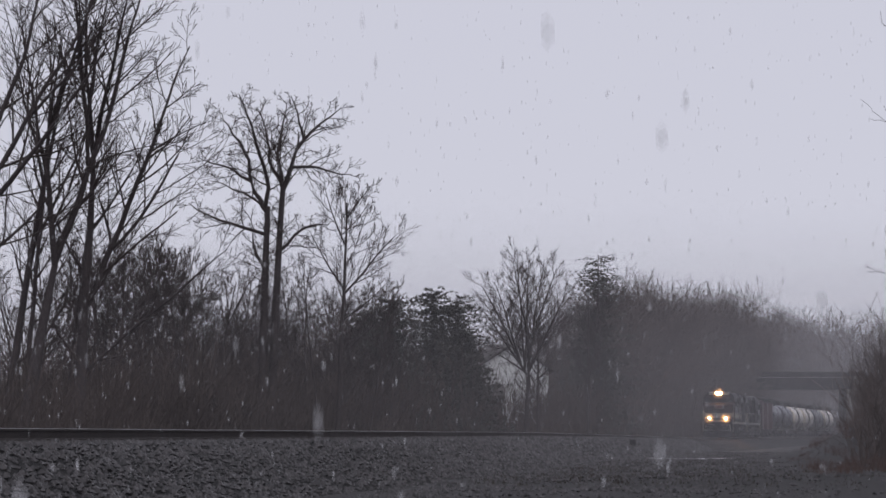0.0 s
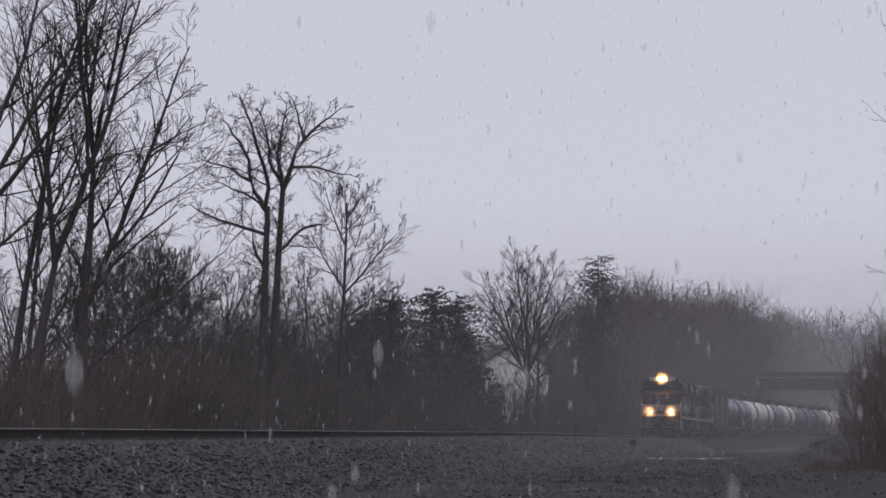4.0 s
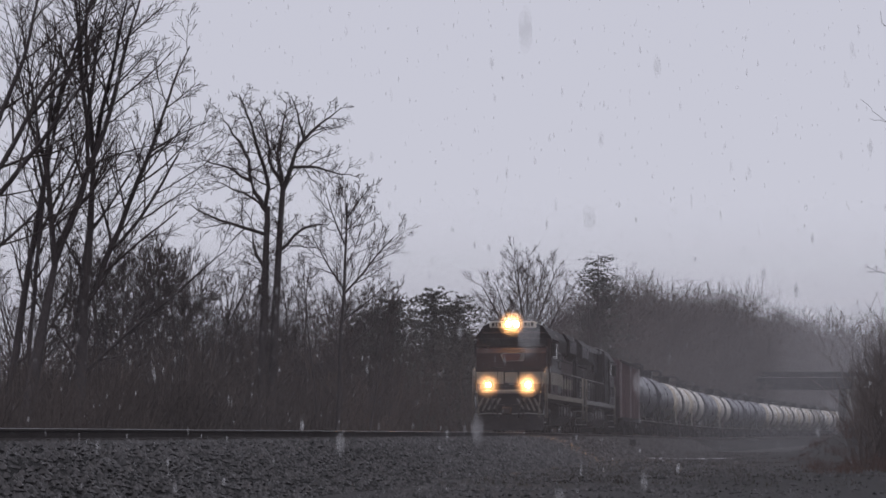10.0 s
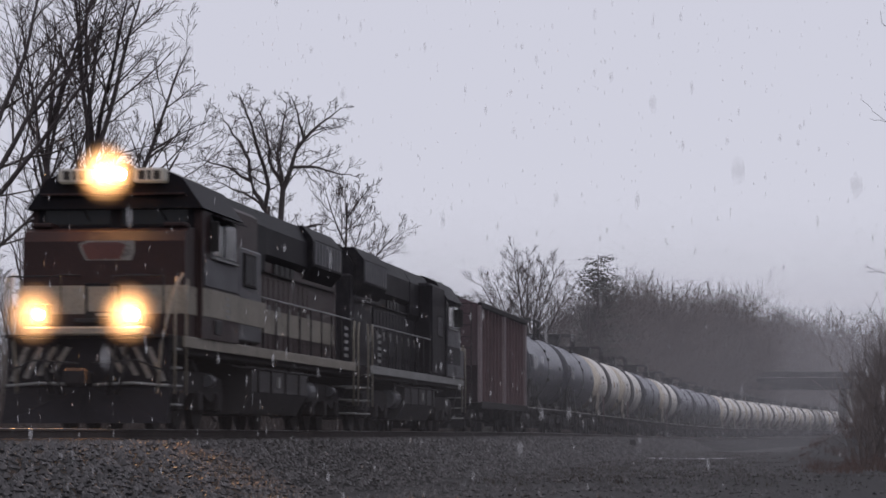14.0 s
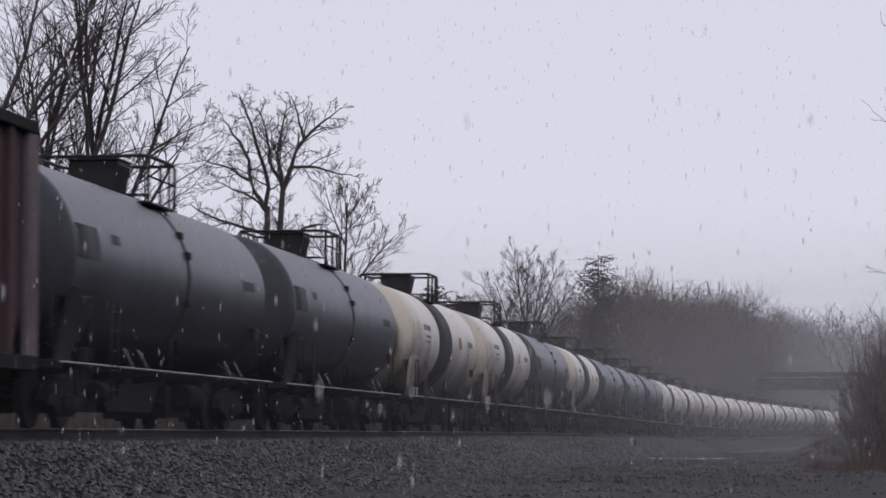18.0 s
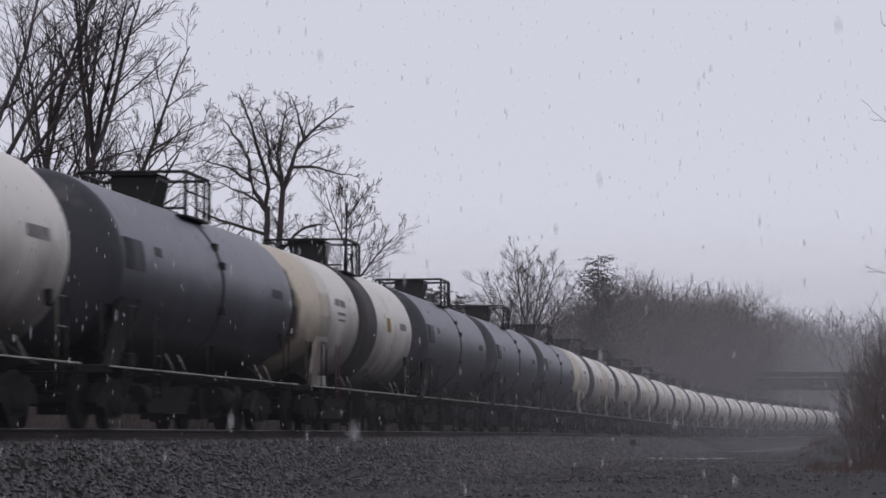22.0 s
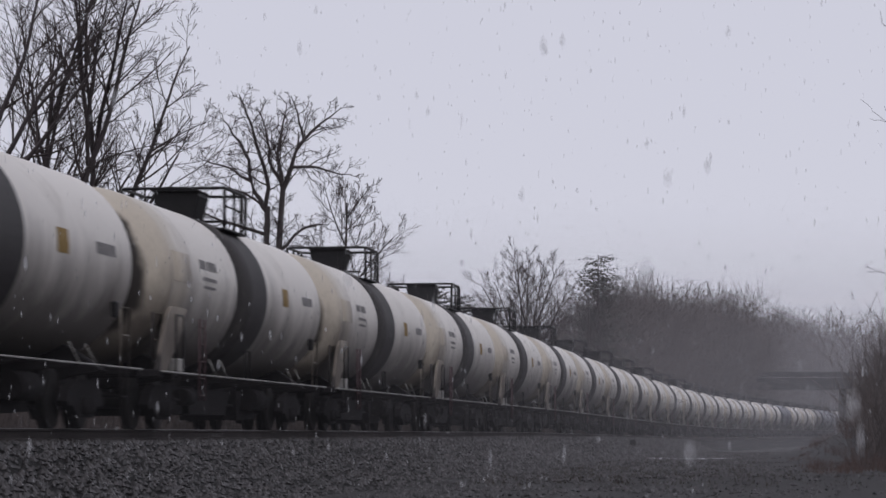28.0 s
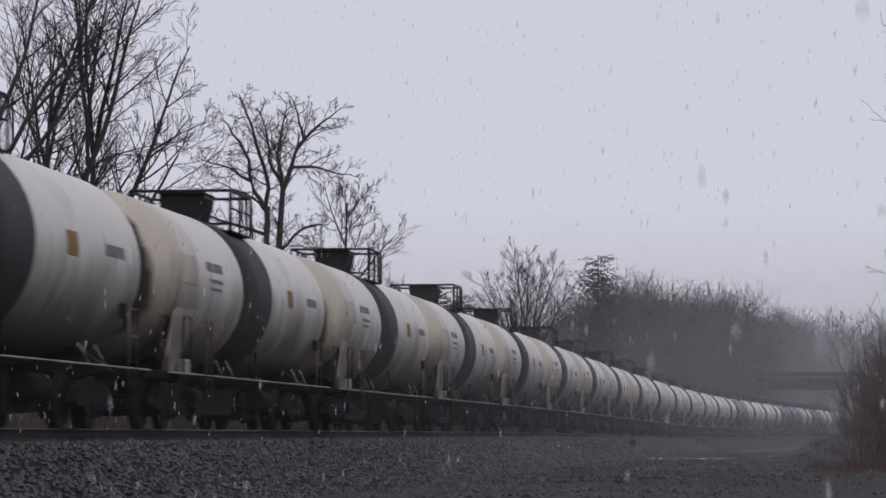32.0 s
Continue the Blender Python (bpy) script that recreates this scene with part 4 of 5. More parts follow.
        for x in (-6.9, 6.9):
            part("sand_pipe", Shape().tube([(x + 2.5, y * 0.9, 1.3), (x + 2.6, y * 0.8, 0.6), (x + 2.45, y * 0.55, 0.2)], 0.025, 5), UNDER, E)
    if not first:
        for y in (-1.475, 1.475):
            # Grey painted on for the wet sheen of the black cab.
            part("lower_panel", Shape().box(5.0, 9.1, y * 1.062 - 0.008, y * 1.062 + 0.008, 1.66, 2.5, 0.004), GREY_PAINT, E, "grey panel under the cab window, sheen put into its colour")
            part("cab_plate", Shape().box(7.7, 8.1, y * 1.07 - 0.006, y * 1.07 + 0.006, 2.75, 3.05, 0.004), STEP_WHITE, E)
    part("antenna_dome", Shape().tube([(5.6, 0, 4.63), (5.6, 0, 4.74), (5.6, 0, 4.78)], [0.2, 0.17, 0.05], 12), GREY_PAINT, E)
    for i in range(3):
        part("radiator_fan", Shape().tube([(-8.5 + i * 1.3, 0, 4.6), (-8.5 + i * 1.3, 0, 4.72)], 0.55, 16), UNDER, rad)
    part("horn", Shape().tube([(0.9, 0.3, 4.55), (1.5, 0.3, 4.62)], [0.03, 0.09], 8).tube([(0.9, 0.5, 4.55), (1.4, 0.5, 4.62)], [0.03, 0.08], 8), IRON, E)
    part("fuel_tank", Shape().prism([(-1.45, 0.75), (-1.2, 0.32), (1.2, 0.32), (1.45, 0.75), (1.45, 1.18), (1.3, 1.3), (-1.3, 1.3), (-1.45, 1.18)], -3.3, 3.0), TANK_GREY, E)
    for x in (-6.9, 6.9):
        loco_truck(E, x)
    for y in (-1.46, 1.46):
        for i in range(11):
            x = -9.3 + i * 1.4
            if x < 4.8:
                part("stanchion", Shape().tube([(x, y, 1.6), (x, y, 2.62)], 0.02, 5), IRON, E)
        part("handrail", Shape().tube([(-9.6, y, 2.2), (-9.3, y, 2.64), (4.7, y, 2.64)], 0.02, 6), STEP_WHITE, E, "pale walkway handrail")
        for i in range(5):
            part("marking_bar", Shape().box(-8.6, -8.1, y * 1.03 - 0.004, y * 1.03 + 0.004, 1.72 + i * 0.16, 1.8 + i * 0.16), STEP_WHITE, E)
    return E


BASE, PITCH = 51.4, 18.1


def speed_off(t):
    """How far the train still is from its place at 14 s."""
    u = t - 14
    return -17.65 * u - 0.00951 * u * u


TRAIN = []
BACKWARD = pose(0, 0, 0, 0, 0, 180)
FIRST, SECOND = BASE + 9.1, BASE + 31.1
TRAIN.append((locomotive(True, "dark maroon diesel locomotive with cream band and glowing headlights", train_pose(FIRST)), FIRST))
TRAIN.append((locomotive(False, "black diesel locomotive coupled backwards, with pale walkway stripe", train_pose(SECOND) @ BACKWARD), SECOND))
TRAIN.append((hopper_car(train_pose(103.9)), 103.9))
DARK = (1, 2, 5, 7, 8, 9, 29, 33, 34, 36, 38, 39)
models = {}
for k in range(1, 43):
    white = k not in DARK
    o = 121.6 + 18.52 * (k - 1) if k < 10 else 378.8 + PITCH * (k - 15)
    if white not in models:
        models[white] = tank_car(white, "white tank car with rust-stained end and dark band, dusted with grime" if white
                                 else "slate-grey tank car with black platform railing, grimy", train_pose(o))
        car = models[white]
    else:
        car = copy_thing(models[white], train_pose(o))
    TRAIN.append((car, o))


# ---- bare trees, thickets, conifers ----
def grow(out, r, p, d, length, rad, level, spec):
    """Adds one branch and, in turn, its own branches to out: (points, radii, level)."""
    steps = spec["steps"][level]
    pts, rads, ds = [p.copy()], [rad], [d.copy()]
    tip = rad * spec["taper"][level]
    for i in range(steps):
        d = d + Vector((r.gauss(0, 1), r.gauss(0, 1), r.gauss(0, 1))) * spec["bend"][level]
        d.z += spec["lift"][level]
        d.normalize()
        p = p + d * (length / steps)
        pts.append(p.copy())
        rads.append(max(spec["least"], rad + (tip - rad) * (i + 1) / steps))
        ds.append(d.copy())
    out.append((pts, rads, level))
    if level + 1 >= len(spec["steps"]):
        return
    n = spec["kids"][level]
    lo = spec["from"][level]
    for j in range(n):
        u = lo + (1 - lo) * (j + r.random()) / n
        i = min(int(u * steps), steps - 1)
        f = u * steps - i
        q = pts[i].lerp(pts[i + 1], f)
        base = ds[i + 1]
        turn = base.cross(Vector((r.gauss(0, 1), r.gauss(0, 1), r.gauss(0, 0.6)))).normalized()
        a = spec["angle"][level] * r.uniform(0.65, 1.3)
        nd = (base * math.cos(a) + turn * math.sin(a)).normalized()
        rr = (rads[i] * (1 - f) + rads[i + 1] * f) * spec["thin"][level] * r.uniform(0.75, 1.05)
        grow(out, r, q, nd, length * spec["short"][level] * r.uniform(0.65, 1.2) * (1.15 - spec["fade"] * u), rr, level + 1, spec)


SPEC = dict(steps=(10, 7, 5, 4, 3), bend=(0.05, 0.11, 0.15, 0.19, 0.22), lift=(0.03, 0.06, 0.05, 0.035, 0.02), kids=(11, 8, 6, 5),
            angle=(0.62, 0.66, 0.68, 0.7), thin=(0.5, 0.52, 0.56, 0.6), short=(0.5, 0.5, 0.5, 0.5), taper=(0.25, 0.25, 0.3, 0.4, 0.6), least=0.0075)
SPEC["from"], SPEC["fade"] = (0.3, 0.2, 0.2, 0.2), 0.55


def spec_with(**kw):
    s = dict(SPEC)
    s.update(kw)
    return s


def limbs(out, keep, sides):
    """Tubes for those branches whose level keep() accepts."""
    sh = Shape()
    for pts, rads, level in out:
        if keep(level):
            sh.tube(pts, rads, sides[level], caps=False)
    return sh


def bare_tree(label, at, stems, spec, seed, bark=BARK, twig=TWIG, group="bare trees by the line", name="bare_tree"):
    """stems: (dx, dy, lean x, lean y, height, radius) for each stem."""
    r = random.Random(seed)
    t = thing(name, label, "tree", group, at)
    out = []
    for dx, dy, lx, ly, h, rad in stems:
        grow(out, r, Vector((dx, dy, -0.3)), Vector((lx, ly, 1)).normalized(), h, rad, 0, spec)
    part("trunk", limbs(out, lambda l: l < 2, (8, 6, 4, 3, 3)), bark, t)
    part("crown", limbs(out, lambda l: l >= 2, (8, 6, 4, 3, 3)), twig, t)
    return t


def stand(tan, y, z=None):
    """A place on the ground at depth y, tan * y to the side."""
    x = tan * y
    return pose(x, y, ground_z(x, y) if z is None else z)


UP = spec_with(steps=(10, 8, 6, 4), bend=(0.05, 0.09, 0.13, 0.16), kids=(12, 8, 6), angle=(0.62, 0.62, 0.62), lift=(0.02, 0.095, 0.09, 0.05), short=(0.52, 0.47, 0.42),
               thin=(0.48, 0.54, 0.62), taper=(0.1, 0.28, 0.4, 0.6), least=0.0085)
UP["from"] = (0.15, 0.15, 0.15)

def arched_tree(label, at, boughs, spec, seed, dense=1.45, longest=2.4, sway=0.05, slim=0.72, group="bare trees by the line"):
    """A tree from its main limbs. Each bough: place beside the trunk, height, lean (degrees, right is more), length, curl (degrees
    added along it) and radius; side branches follow from the spec."""
    r = random.Random(seed)
    t = thing("bare_tree", label, "tree", group, at)
    out = []
    for x, z, lean, length, curl, rad in boughs:
        n = max(5, int(length / 0.4))
        slant = r.gauss(0, 0.05 if z < 1 else 0.22)
        p = Vector((x, 0.3 * slant, z))
        if z > 1:                                          # a bough grows out of the limb next to it
            p = min((a.lerp(b, f) for limb, _, level in out if level == 1 for a, b in zip(limb, limb[1:]) for f in (0, 0.5)), key=lambda q: (q.x - x) ** 2 + (q.z - z) ** 2).copy()
        pts, rads, ds = [p.copy()], [rad], []
        wob = 0.0
        for i in range(n):
            wob = 0.6 * wob + r.gauss(0, sway if z > 1 else 0.02)
            a = math.radians(lean + curl * (i + 0.5) / n) + wob
            d = Vector((math.sin(a), slant, math.cos(a))).normalized()
            p = p + d * (length / n)
            pts.append(p.copy())
            rads.append(max(spec["least"] * 1.2, rad * (1 - (0.8 if z > 1 else slim) * ((i + 1) / n) ** 1.4)))
            ds.append(d)
        out.append((pts, rads, 1))
        kids = int(length * dense)
        lo = 0.22 if z < 1 else 0.12
        for j in range(kids):
            u = lo + (0.99 - lo) * (j + r.random()) / kids
            i = min(int(u * n), n - 1)
            q = pts[i].lerp(pts[i + 1], u * n - i)
            turn = ds[i].cross(Vector((r.gauss(0, 0.45), 1 if j % 2 else -1, r.gauss(0, 0.45)))).normalized()
            a = spec["angle"][1] * r.uniform(0.7, 1.25)
            nd = (ds[i] * math.cos(a) + turn * math.sin(a)).normalized()
            L = min(longest, 0.55 * length) * r.uniform(0.5, 1.1) * (1.25 - 0.75 * u)
            grow(out, r, q, nd, L, max(spec["least"], min(rads[i] * 0.55, 0.016 * L + 0.004)), 2, spec)
    part("trunk", limbs(out, lambda l: l < 2, (8, 6, 4, 3, 3)), BARK, t)
    part("crown", limbs(out, lambda l: l >= 2, (8, 6, 4, 3, 3)), TWIG, t)
    return t


RISE = spec_with(steps=(10, 8, 5, 3, 2), bend=(0.05, 0.09, 0.09, 0.11, 0.13), kids=(12, 8, 6, 4), angle=(0.6, 0.6, 0.55, 0.55), lift=(0.02, 0.09, 0.06, 0.04, 0.03),
                 short=(0.5, 0.5, 0.56, 0.6), thin=(0.5, 0.54, 0.6, 0.7), taper=(0.2, 0.25, 0.35, 0.5, 0.7), least=0.0075)
RISE["from"] = (0.15, 0.15, 0.15, 0.2)
CURLY = spec_with(steps=(8, 8, 6, 4, 2), bend=(0.012, 0.13, 0.2, 0.24, 0.26), lift=(0.0, 0.03, 0.035, 0.02, 0.01), kids=(2, 9, 6, 3), angle=(0.5, 0.8, 0.75, 0.75),
                  short=(0.3, 0.5, 0.5, 0.5), taper=(0.55, 0.25, 0.35, 0.45, 0.6), least=0.0075)
CURLY["from"] = (0.7, 0.2, 0.15, 0.2)

# tall trees close behind the track
arched_tree("tall bare tree forking low into long rising limbs", stand(-0.1278, 82), [
    (0, -0.3, 2.5, 9.2, 0, 0.21), (0.25, 8.7, -14, 5.5, 8, 0.07), (0.25, 8.7, 15, 6.0, 4, 0.075), (0.3, 8.9, 3, 6.0, -8, 0.065),
    (0.1, 4.2, 24, 8.3, -5, 0.095), (0.75, 6.0, 56, 4.6, -42, 0.055), (1.4, 8.0, 62, 2.4, -30, 0.035), (1.6, 9.0, 55, 2.0, 8, 0.035), (1.0, 8.4, 72, 2.2, 10, 0.03),
    (0.2, 2.4, 46, 5.6, 8, 0.06), (0.35, 6.6, 40, 3.6, -25, 0.045), (0.2, 5.4, -38, 3.2, 20, 0.04)], RISE, 8)
arched_tree("tall bare tree leaning towards the line with forked limbs", stand(-0.1468, 80), [
    (0, -0.3, 9, 6.6, 3, 0.23), (0.75, 5.6, 20, 8.2, -8, 0.105), (0.7, 5.4, -3, 6.2, 12, 0.095), (0.5, 9.0, 16, 6.0, 6, 0.06), (0.6, 8.0, -18, 5.0, 14, 0.05),
    (1.6, 8.2, -6, 6.0, 6, 0.06), (2.0, 9.4, 14, 4.4, -8, 0.05), (0.9, 6.4, 52, 3.4, -20, 0.045)], RISE, 2)
arched_tree("bare tree with several dark straight stems", stand(-0.1525, 86), [
    (0, -0.3, 7, 11.5, 4, 0.14), (0.6, -0.3, 4, 12.5, 2, 0.09), (0.8, 6.0, 22, 6.0, -6, 0.055), (0.9, 8.0, -15, 5.5, 5, 0.05), (1.7, -0.3, 6, 9.0, 3, 0.055)], RISE, 15, dense=1.2)
arched_tree("tall bare tree with broad limbs reaching over the brush", stand(-0.168, 78), [
    (0, -0.3, 3, 8.0, 2, 0.2), (0.2, 6.2, 44, 6.4, -12, 0.08), (0.2, 6.8, 30, 7.6, -4, 0.08), (0.3, 7.5, 12, 7.0, 4, 0.08), (0.2, 5.0, 58, 4.2, -26, 0.055), (1.5, 9.4, 52, 3.6, -20, 0.05)], RISE, 1)
# the lone spreading tree and its smaller neighbour
arched_tree("dark bare locust tree with twisting spreading crown", stand(-0.0600, 105), [
    (-0.22, -0.3, 0.2, 9.5, 1.5, 0.2), (0.06, -0.3, 1, 10.3, 2.4, 0.19), (-0.14, 9, -30, 1.55, 25, 0.111), (-0.72, 10.3, -2, 2.9, -62, 0.078),
    (-0.7, 10.2, -52, 2.1, -35, 0.058), (-0.08, 9.1, 7, 4.5, -28, 0.091), (0.43, 9.8, 33, 2.2, -22, 0.111), (1.1, 11.2, 34, 2.3, 35, 0.072),
    (0.8, 10.6, 60, 2.3, 28, 0.065), (1.25, 11.7, -12, 1.7, -25, 0.052), (0.35, 9.9, -14, 3.2, -12, 0.078), (0.42, 10, 2, 3.7, -4, 0.085),
    (-0.2, 8.2, -82, 3.1, 24, 0.078), (-0.3, 9.2, -54, 2.1, -38, 0.049), (-0.3, 6.9, -32, 1.5, 48, 0.078), (0.3, 7.5, 50, 2.2, 42, 0.072)],
            CURLY, 323, dense=4.0, longest=1.45, sway=0.16, slim=0.45)
arched_tree("smaller bare tree with fine upright twigs", stand(-0.0368, 110), [
    (0, -0.3, 1.5, 10.2, 1, 0.115), (0.25, 9.3, 28, 1.8, 8, 0.035), (0.22, 9.2, -4, 1.5, 0, 0.03), (0.1, 6.4, 42, 3.2, 5, 0.045), (-0.05, 6.7, -32, 2.8, 8, 0.04), (0.1, 8.2, -24, 2.7, 8, 0.035),
    (0.2, 8.6, 48, 1.7, -20, 0.03), (-0.4, -0.3, -8, 7.6, 2, 0.055), (1.1, -0.3, 7, 7.0, 4, 0.05), (0.1, 7.4, 30, 2.4, -10, 0.03), (0, 5.4, 52, 2.2, -15, 0.035)], RISE, 4, dense=3.2, longest=1.5)
for i, (tan, y, h) in enumerate(((-0.094, 102, 8.4), (-0.0835, 104, 8.0), (-0.140, 104, 9.0), (-0.120, 108, 9.0), (-0.108, 114, 9.0), (-0.099, 124, 9.2), (-0.076, 118, 8.6), (-0.069, 126, 8.0), (-0.052, 124, 8.2), (-0.024, 128, 7.6), (-0.113, 96, 7.6), (-0.030, 122, 8.2))):
    r = random.Random(300 + i)
    arched_tree("low bare tree with crowded thin twigs", stand(tan, y), [(0.5 * r.gauss(0, 0.5), -0.3, r.uniform(-14, 14), h * r.uniform(0.75, 1.0), r.uniform(-8, 8), 0.06) for _ in range(3)]
                + [(r.gauss(0, 0.3), h * r.uniform(0.25, 0.6), r.uniform(-45, 45), h * 0.35, r.uniform(-15, 15), 0.03) for _ in range(4)], RISE, 200 + i, dense=2.6, longest=1.7)
# further off
arched_tree("bare fan-shaped tree before a pale house", stand(0.0285, 165), [(0, -0.3, 0.5, 7.5, 1, 0.17), (0.7, -0.3, -1, 7.5, 4, 0.12), (-0.05, 4.4, -48, 2.4, -15, 0.06), (0.7, 4.2, 50, 2.2, -20, 0.05)]
            + [(0.04 * (i - 4), 4.6 + 0.35 * (i % 4), 6.6 * (i - 4.4), 6.8 - 0.10 * (i - 4.4) ** 2 - 0.3 * (i % 4), 1.5 * (i - 4.4) - 3, 0.075) for i in range(10)], RISE, 3, dense=3.0, longest=2.0, sway=0.03)
arched_tree("slim bare tree beside the fir", stand(0.0503, 172), [(0, -0.3, 0, 9.6, 1, 0.13), (0, 4, -25, 3, 12, 0.05), (0.05, 4.6, 26, 3, -12, 0.05), (0, 6, -18, 3, 5, 0.04), (0.05, 6.6, 20, 2.8, -6, 0.04)], RISE, 6, dense=2.6, longest=1.5)
bare_tree("bare tree at the bank's edge with thin twigs", stand(0.2010, 112), [(0, 0, -0.05, 0, 15.5, 0.14)], UP, 34)
bare_tree("leaning bare tree on the bank", stand(0.1800, 135), [(0, 0, 0.0, 0, 7.4, 0.09), (0.4, 0.3, 0.0, 0, 6.6, 0.08)], UP, 35)


# thickets: each bush is a clump of stems, four models shared among all
def bush_mesh(seed, h, stems, spread, mat, name="stems", least=0.007, shoots=9):
    r = random.Random(seed)
    sh = Shape()
    for _ in range(stems):
        a, q = r.uniform(0, 6.28), spread * math.sqrt(r.random())
        p = Vector((q * math.cos(a), q * math.sin(a), -0.15))
        d = Vector((r.gauss(0, 0.22), r.gauss(0, 0.22), 1)).normalized()
        n, L = 5, h * r.uniform(0.45, 1.0)
        pts = [p.copy()]
        for i in range(n):
            d = (d + Vector((r.gauss(0, 0.14), r.gauss(0, 0.14), r.gauss(0, 0.06)))).normalized()
            p = p + d * L / n
            pts.append(p.copy())
        r0 = r.uniform(0.012, 0.026)
        sh.tube(pts, [max(least, r0 * (1 - 0.75 * i / n)) for i in range(n + 1)], 3, caps=False)
        for _ in range(shoots):
            i = r.randrange(1, n)
            q2 = pts[i].lerp(pts[i + 1], r.random())
            d2 = (d + Vector((r.gauss(0, 0.6), r.gauss(0, 0.6), r.gauss(0.1, 0.4)))).normalized()
            e = q2 + d2 * r.uniform(0.25, 0.8) * h * 0.3
            m = q2.lerp(e, 0.5) + Vector((r.gauss(0, 0.05), r.gauss(0, 0.05), r.gauss(0, 0.05)))
            sh.tube([q2, m, e], [least, least, least * 0.8], 3, caps=False)
    return sh.mesh(name, mat)


def arrays(me):
    v = np.empty(len(me.vertices) * 3)
    me.vertices.foreach_get("co", v)
    f = np.empty(len(me.loops), dtype=np.int64)
    me.loops.foreach_get("vertex_index", f)
    bpy.data.meshes.remove(me)
    return v.reshape(-1, 3), f.reshape(-1, 4)


BUSHES = [arrays(bush_mesh(40 + i, 4.2, 68, 1.9, BRUSH, shoots=5)) for i in range(4)]
FAR_BUSHES = [arrays(bush_mesh(45 + i, 4.2, 60, 1.9, BRUSH, least=0.01, shoots=4)) for i in range(3)]
BULK = [arrays(bush_mesh(48 + i, 4.2, 26, 2.2, BRUSH, least=0.03, shoots=1)) for i in range(2)]
WEEDS = [arrays(bush_mesh(60 + i, 1.5, 34, 1.5, WEED, least=0.008, shoots=4)) for i in range(3)]


def depth_behind(tan, gap):
    """The least depth at which the bearing lies gap metres left of the line."""
    y = 30.0
    while y < 700 and tan * y > on_line(y * 1.008, -gap).x:
        y += 4
    return y


def thicket(name, kinds, places, mat, label, seed):
    """places: bearing, depth, size of each clump; all joined."""
    rng = np.random.default_rng(seed)
    vs, fs, k = [], [], 0
    for tan, y, sc in places:
        v, f = kinds[rng.integers(len(kinds))]
        a = rng.uniform(0, 6.28)
        c, d = math.cos(a), math.sin(a)
        x = tan * y
        w = np.column_stack((v[:, 0] * c - v[:, 1] * d, v[:, 0] * d + v[:, 1] * c, v[:, 2] * rng.uniform(0.85, 1.15))) * sc
        vs.append(w + (x, y, ground_z(x, y)))
        fs.append(f + k)
        k += len(v)
    soup(name, np.concatenate(vs), np.concatenate(fs), mat, label)


r = random.Random(70)
near, far = [], []
for y, a, b, n, sc in ((72, -0.175, -0.085, 10, 0.75), (84, -0.175, -0.05, 13, 0.9), (97, -0.175, -0.02, 16, 1.05), (113, -0.165, 0.012, 17, 1.1), (132, -0.16, 0.035, 17, 1.15)):
    for i in range(n):
        tan = a + (b - a) * (i + r.random()) / n
        near.append((tan, max(y + r.uniform(-5, 5), depth_behind(tan, 6.5)), sc * r.uniform(0.7, 1.2)))
for y, a, b, n, sc in ((155, -0.06, 0.055, 12, 1.2), (185, -0.05, 0.065, 12, 1.3), (220, 0.0, 0.085, 12, 1.35), (260, 0.03, 0.10, 10, 1.5), (300, 0.05, 0.112, 10, 1.7)):
    for i in range(n):
        tan = a + (b - a) * (i + r.random()) / n
        if y < 200 and 0.006 < tan < 0.034:
            continue                                   # a gap before the house
        far.append((tan, max(y + r.uniform(-6, 6), depth_behind(tan, 8)), sc * r.uniform(0.7, 1.2)))
thicket("brush", BUSHES, near, BRUSH, "dense leafless brush behind the track", 71)
thicket("brush", FAR_BUSHES, far, BRUSH, "dense leafless brush at the wood's edge", 72)
weeds = []
for i in range(70):
    u = r.random() ** 0.75
    weeds.append((0.119 + 0.046 * u + r.uniform(-0.004, 0.004), r.uniform(78, 140), 0.14 + 0.66 * u ** 1.4 * r.uniform(0.5, 1.25)))
thicket("weeds", WEEDS, weeds, WEED, "russet dead weeds on the bank", 73)
thicket("brush", BUSHES, [(0.157 + 0.0016 * i, 96 + 11 * (i % 5), 0.5 + 0.08 * i) for i in range(10)] + [(0.148, 140, 0.5), (0.151, 128, 0.65), (0.1545, 118, 0.8), (0.158, 108, 0.9), (0.162, 134, 1.1), (0.1565, 94, 0.75), (0.161, 90, 0.9), (0.1655, 86, 1.1), (0.159, 102, 0.95), (0.167, 98, 1.3)], BRUSH, "dark leafless brush on the bank's edge", 92)
thicket("brush", FAR_BUSHES, ((0.160, 150, 0.65), (0.163, 138, 0.85), (0.168, 126, 1.1), (0.158, 172, 0.75), (0.167, 164, 1.2), (0.158, 205, 0.95), (0.165, 195, 1.5), (0.155, 250, 1.05), (0.161, 255, 1.8), (0.153, 310, 1.3), (0.160, 325, 2.3), (0.151, 370, 1.45), (0.157, 385, 2.2)),
        BRUSH, "dark leafless brush on the bank", 74)


